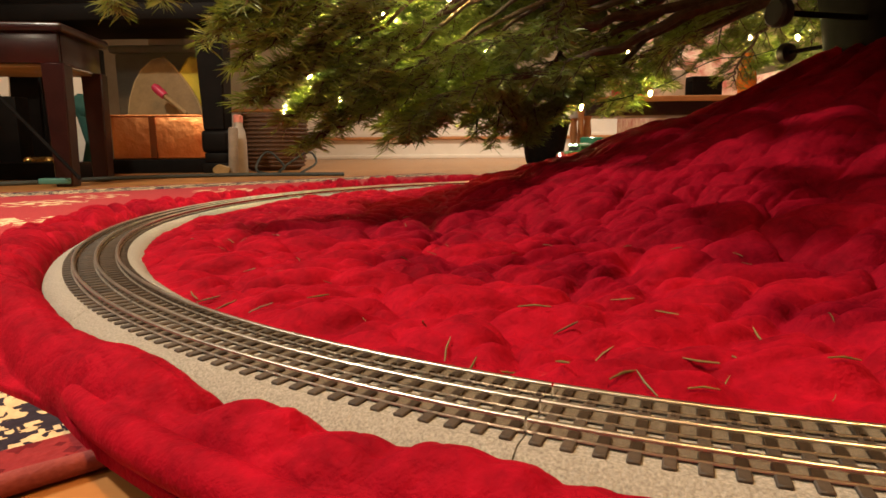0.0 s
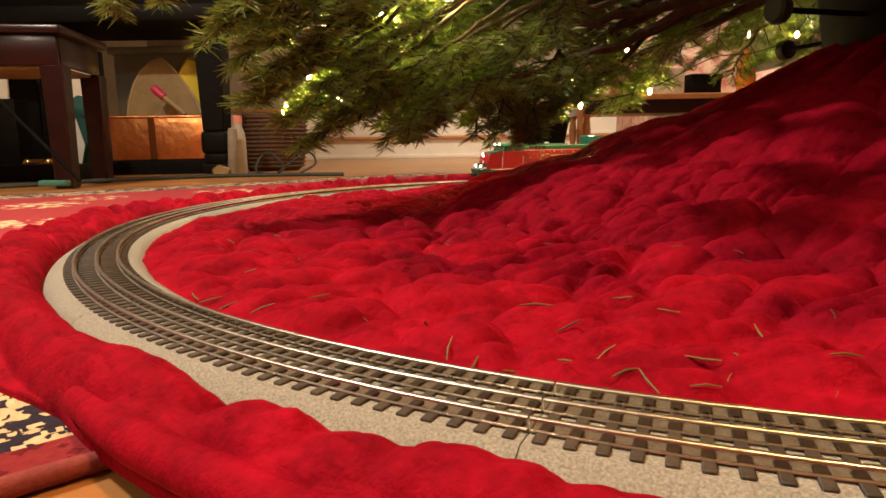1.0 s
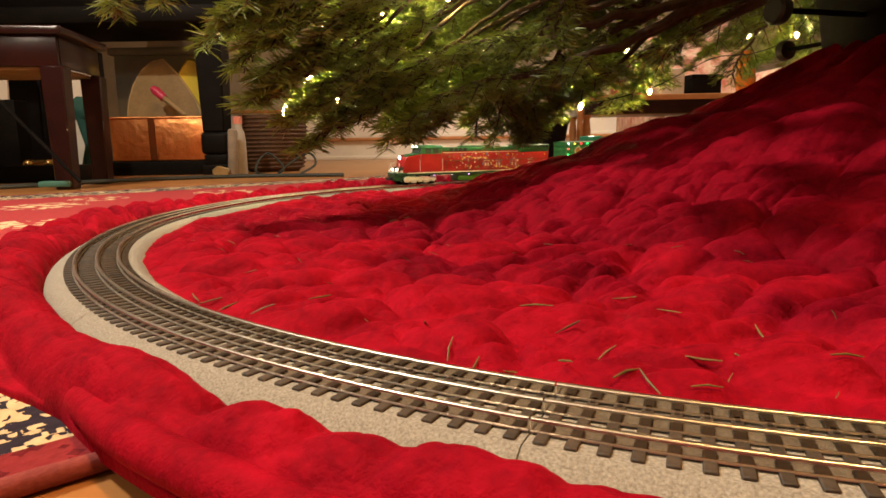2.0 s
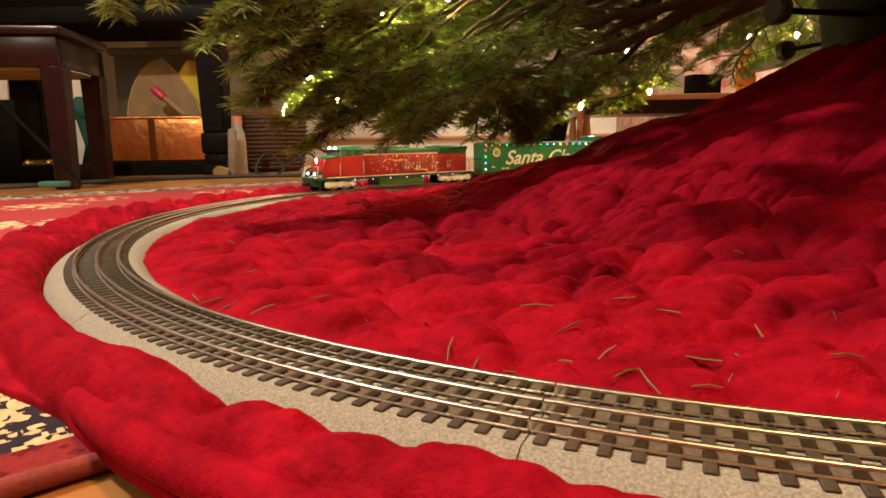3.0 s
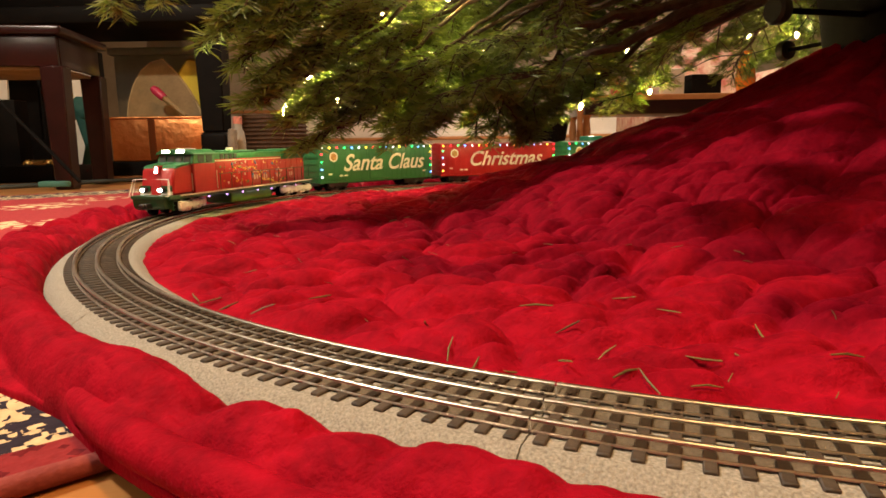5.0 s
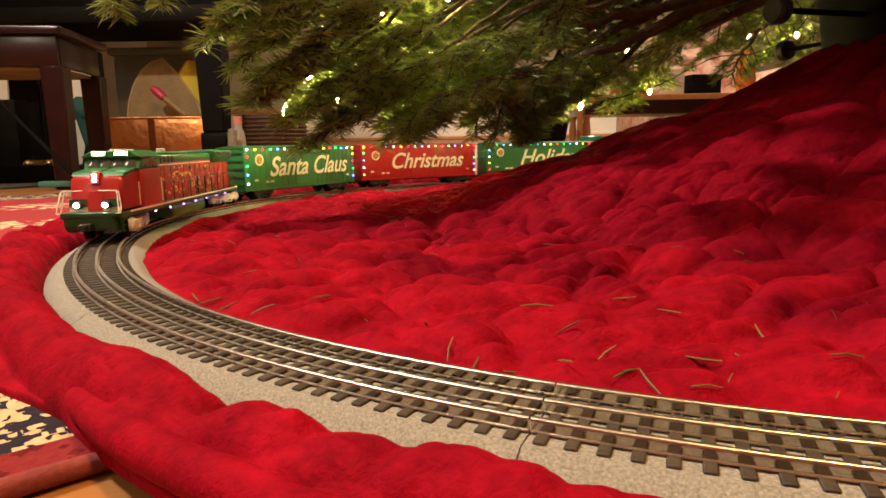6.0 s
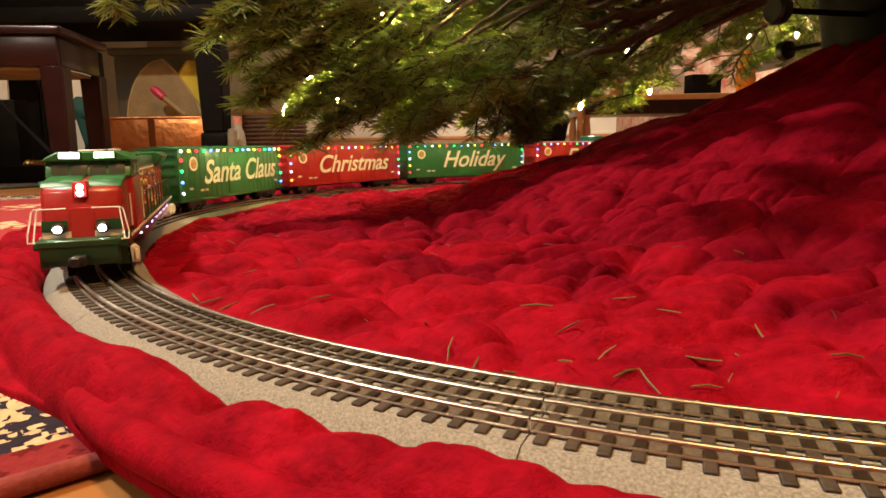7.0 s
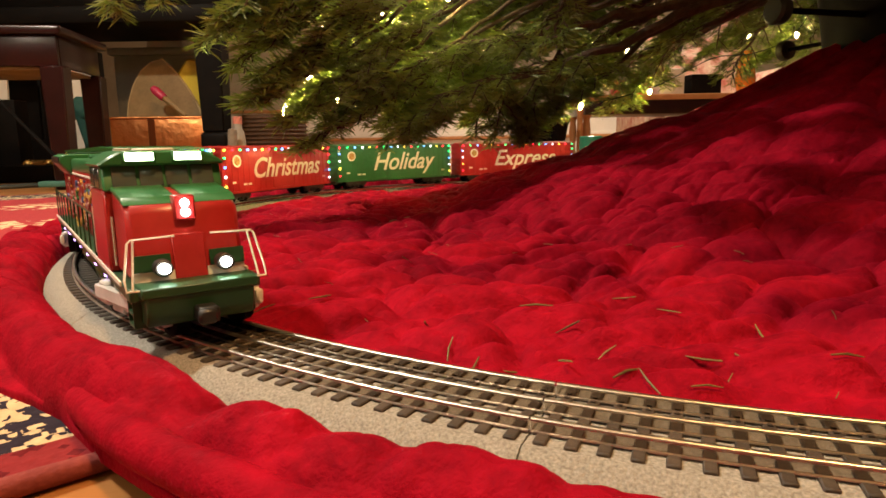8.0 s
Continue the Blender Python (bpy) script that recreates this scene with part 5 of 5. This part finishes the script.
def clutter():
    # grey lidded crate behind the bin
    x, y = at_floor(300, 3.8)
    bm = bmesh.new()
    box(bm, -0.24, 0.24, -0.10, 0.15, 0.0, 0.662, 0.02)
    crate = thing("storage_crate", "grey plastic lidded storage crate behind the bin", "crate", pose(x, y, 0))
    part("body", bm, GREY, crate)
    bm = bmesh.new()
    box(bm, -0.26, 0.26, -0.12, 0.17, 0.66, 0.70, 0.01)
    part("lid", bm, GREY, crate)
    bm = bmesh.new()
    box(bm, -0.10, 0.10, -0.08, 0.10, 0.0, 0.07, 0.004)
    whole("white_box", bm, PAPER, "white cardboard box on the grey crate", "box", pose(x + 0.055, y, 0.70))
    # white boards between the bench legs
    for px, d, w, h, z in ((150, 3.0, 0.10, 0.36, 0.16), (165, 2.95, 0.06, 0.05, 0.13)):
        x, y = at_floor(px, d)
        bm = bmesh.new()
        box(bm, -w / 2, w / 2, -0.006, 0.006, 0.0, z + h, 0.002, 1)
        whole("white_board", bm, PAPER, "white card leaning behind the piano bench", "card", pose(x, y, 0.0, -4, 0, 0))
    x, y = at_floor(152, 2.85)
    bm = bmesh.new()
    bmesh.ops.create_icosphere(bm, subdivisions=3, radius=0.05, matrix=Matrix.Diagonal((1, 0.7, 1.1, 1)))
    for v in bm.verts:
        v.co *= 1 + 0.25 * noise.noise(v.co * 30)
        v.co.z += 0.31
    tube(bm, [(0, 0, 0.28), (0.02, 0, 0.15), (-0.01, 0, 0.0)], [0.03, 0.02, 0.03], 10)
    whole("teal_bag", bm, mat("teal_cloth", (0.01, 0.07, 0.06), 0.8), "dark teal cloth bundle on a stand", "bag", pose(x, y, 0))
    # invented dark block: keeps this gap dark and carries the white card
    x, y = at_floor(10, 3.05)
    bm = bmesh.new()
    box(bm, -0.12, 0.10, -0.05, 0.05, 0.0, 0.37, 0.006)
    whole("card_support", bm, BLACKWOOD, "added black block that carries the white card", "case", pose(x, y, 0))
    bm = bmesh.new()
    box(bm, -0.06, 0.06, -0.006, 0.006, 0.0, 0.115, 0.002, 1)
    whole("white_card", bm, PAPER, "small white card on the added black block", "card", pose(x, y - 0.02, 0.37, -4, 0, 0))
    # folding stand with a slanting rod
    st = thing("folding_stand", "dark metal folding stand with slanting legs", "stand")
    for a, b in (((-30, 150, 2.0), (142, 322, 2.02)), ((70, 130, 2.5), (96, 215, 2.5)), ((64, 110, 2.52), (78, 250, 2.52))):
        bm = bmesh.new()
        p, q = spot(*a), spot(*b)
        q.z = max(q.z, 0.005)
        tube(bm, [p, q], 0.006, 8)
        part("rod", bm, BLACKIRON, st)
    x, y = at_floor(30, 2.6)
    bm = bmesh.new()
    box(bm, -0.30, 0.20, -0.1, 0.1, 0.0, 0.07, 0.008)
    whole("pedal_box", bm, BLACKWOOD, "low black wooden box under the bench", "box", pose(x, y + 0.12, 0))
    # bottle and tube by the piano leg
    x, y = at_floor(423, 3.1)
    bm = bmesh.new()
    lathe(bm, [(0.030, 0.0), (0.034, 0.01), (0.034, 0.16), (0.030, 0.20), (0.020, 0.225), (0.020, 0.25)], 20)
    bo = whole("bottle", bm, mat("dull_white_plastic", (0.34, 0.30, 0.26), 0.5, second=(0.42, 0.38, 0.33), scale=20), "white bottle with a pink cap on the floor", "bottle", pose(x, y, 0))
    bm = bmesh.new()
    lathe(bm, [(0.022, 0.245), (0.022, 0.275), (0.018, 0.28)], 20)
    part("cap", bm, mat("coral_cap", (0.7, 0.25, 0.2), 0.5), bo, "coral cap")
    x, y = at_floor(409, 3.0)
    bm = bmesh.new()
    lathe(bm, [(0.02, 0.0), (0.022, 0.003), (0.022, 0.20), (0.020, 0.215), (0.012, 0.22)], 16)
    whole("cardboard_tube", bm, mat("dull_card", (0.22, 0.18, 0.14), 0.8, second=(0.3, 0.25, 0.2), scale=20), "pale cardboard tube standing by the piano leg", "tube", pose(x, y, 0, 0, 3, 0))
    x, y = at_floor(388, 2.95)
    bm = bmesh.new()
    prism(bm, [(-0.035, 0.0), (0.03, 0.0), (0.04, 0.035), (-0.01, 0.05), (-0.04, 0.03)], -0.03, 0.03, "y", 0.006)
    whole("wood_chip", bm, TANWOOD, "small tan wooden block on the floor", "block", pose(x, y, 0, 0, 0, 20))
    # basket with woven rings
    x, y = at_floor(484, 3.5)
    bk = thing("basket", "round brown wicker basket on the floor", "basket", pose(x, y, 0))
    bm = bmesh.new()
    lathe(bm, [(0.13, 0.0), (0.155, 0.02), (0.178, 0.12), (0.182, 0.22), (0.176, 0.30), (0.166, 0.30), (0.170, 0.20), (0.12, 0.03)], 36)
    part("body", bm, WICKER, bk)
    for k in range(13):
        z = 0.025 + 0.0215 * k
        r = np.interp(z, (0, 0.02, 0.12, 0.22, 0.30), (0.13, 0.155, 0.178, 0.182, 0.176)) + 0.002
        bm = bmesh.new()
        tube(bm, [(r * math.cos(t) * (1 + 0.006 * (-1) ** i), r * math.sin(t) * (1 + 0.006 * (-1) ** i), z) for i, t in enumerate(2 * math.pi * j / 48 for j in range(48))], 0.0065, 6, closed=True)
        part("woven_ring", bm, WICKER, bk)
    # cable on the floor, with two loops
    loop = [at_floor(600, 2.75) + (0.008,), at_floor(520, 2.8) + (0.008,), at_floor(455, 3.0) + (0.008,), at_floor(455, 3.2) + (0.06,), at_floor(475, 3.25) + (0.10,), at_floor(500, 3.15) + (0.03,),
            at_floor(490, 3.0) + (0.008,), at_floor(510, 3.0) + (0.05,), at_floor(545, 3.05) + (0.10,), at_floor(557, 3.0) + (0.05,), at_floor(530, 2.9) + (0.008,)]
    bm = bmesh.new()
    tube(bm, curve_through(loop, 10), 0.0055, 8)
    whole("looped_cable", bm, CABLE, "dark rubber cable looped on the floor", "cable")
    bm = bmesh.new()
    tube(bm, curve_through([at_floor(-40, 2.0) + (0.017,), at_floor(90, 2.15) + (0.017,), at_floor(200, 2.45) + (0.012,), at_floor(420, 2.75) + (0.008,), at_floor(606, 2.72) + (0.008,)], 12), 0.008, 8)
    whole("floor_cable", bm, CABLE, "dark rubber cable lying along the rug", "cable")
    bm = bmesh.new()
    x, y = at_floor(92, 2.12)
    box(bm, -0.05, 0.05, -0.02, 0.02, 0.010, 0.03, 0.006)
    whole("cable_plug", bm, mat("teal_plastic", (0.05, 0.16, 0.13), 0.5), "teal plug block on the rug", "plug", pose(x, y, 0, 0, 0, 10))


def far_side():
    """Table, armchair and gifts beyond the tree."""
    x, y = at_floor(1150, 4.3)
    tb = thing("side_table", "reddish wooden side table with turned legs", "table", pose(x, y, 0))
    bm = bmesh.new()
    box(bm, -0.55, 0.75, -0.28, 0.28, 0.385, 0.42, 0.006)
    part("top", bm, OAK, tb)
    bm = bmesh.new()
    box(bm, -0.5, 0.7, -0.26, 0.24, 0.30, 0.385, 0.003)
    part("apron", bm, MAHOGANY, tb)
    for lx in (-0.48, 0.68):
        for ly in (-0.22, 0.2):
            bm = bmesh.new()
            lathe(bm, [(0.022, 0), (0.026, 0.05), (0.018, 0.1), (0.028, 0.2), (0.02, 0.27), (0.03, 0.30)], 14)
            part("leg", bm, OAK, tb, at=pose(lx, ly, 0))
    for dx, w, h, m, lab in ((-0.40, 0.20, 0.13, PAPER, "white gift box on the table"), (-0.14, 0.22, 0.10, mat("red_card", (0.4, 0.03, 0.04), 0.6), "red gift box on the table"), (0.10, 0.16, 0.17, PAPER, "pale gift box on the table"), (0.32, 0.2, 0.13, BLACKWOOD, "black box on the table")):
        bm = bmesh.new()
        box(bm, -w / 2, w / 2, -0.1, 0.1, 0, h, 0.004)
        box(bm, -w / 2 - 0.004, w / 2 + 0.004, -0.104, 0.104, h - 0.03, h + 0.003, 0.002, 1)
        whole("gift_box", bm, m, lab, "box", pose(x + dx, y, 0.42, 0, 0, 12 * dx))
    bm = bmesh.new()
    lathe(bm, [(0.04, 0), (0.05, 0.02), (0.065, 0.10), (0.05, 0.20), (0.03, 0.25), (0.036, 0.28)], 22)
    whole("orange_vase", bm, ORANGE, "glossy orange glass vase on the table", "vase", pose(x + 0.60, y - 0.05, 0.42))
    x, y = at_floor(1235, 5.2)
    ch = thing("armchair", "floral cream and red upholstered armchair", "armchair", pose(x, y, 0))
    for nm, b in (("seat", (-0.42, 0.42, -0.4, 0.4, 0.12, 0.45)), ("backrest", (-0.45, 0.45, 0.25, 0.5, 0.45, 1.15)), ("armrest", (-0.56, -0.40, -0.4, 0.45, 0.12, 0.66)), ("armrest", (0.40, 0.56, -0.4, 0.45, 0.12, 0.66))):
        bm = bmesh.new()
        box(bm, *b, 0.06, 4)
        part(nm, bm, FLORAL, ch)
    for lx in (-0.4, 0.4):
        for ly in (-0.33, 0.4):
            bm = bmesh.new()
            lathe(bm, [(0.02, 0), (0.03, 0.13)], 10)
            part("leg", bm, MAHOGANY, ch, at=pose(lx, ly, 0))
    x, y = at_floor(962, 3.9)
    pt = thing("plant_pot", "black glazed plant pot on the floor", "pot", pose(x, y, 0))
    bm = bmesh.new()
    lathe(bm, [(0.09, 0), (0.11, 0.02), (0.135, 0.16), (0.15, 0.24), (0.158, 0.25), (0.158, 0.275), (0.145, 0.275), (0.12, 0.22)], 28)
    part("bowl", bm, BLACKIRON, pt)
    x, y = at_floor(1026, 4.0)
    bm = bmesh.new()
    lathe(bm, [(0.03, 0), (0.03, 0.02), (0.02, 0.03), (0.018, 0.30), (0.024, 0.33)], 14)
    whole("wooden_post", bm, OAK, "orange-brown wooden stand post", "post", pose(x, y, 0))
    x, y = at_floor(1046, 3.2)
    bm = bmesh.new()
    lathe(bm, [(0.03, 0.0), (0.05, 0.02), (0.058, 0.09), (0.058, 0.155), (0.050, 0.16), (0.045, 0.05)], 24)
    whole("teal_bowl", bm, mat("teal_glaze", (0.04, 0.25, 0.16), 0.2), "teal glazed bowl on the floor", "bowl", pose(x, y, 0))


bench()
piano()
copper_bin()
clutter()
far_side()


motions()
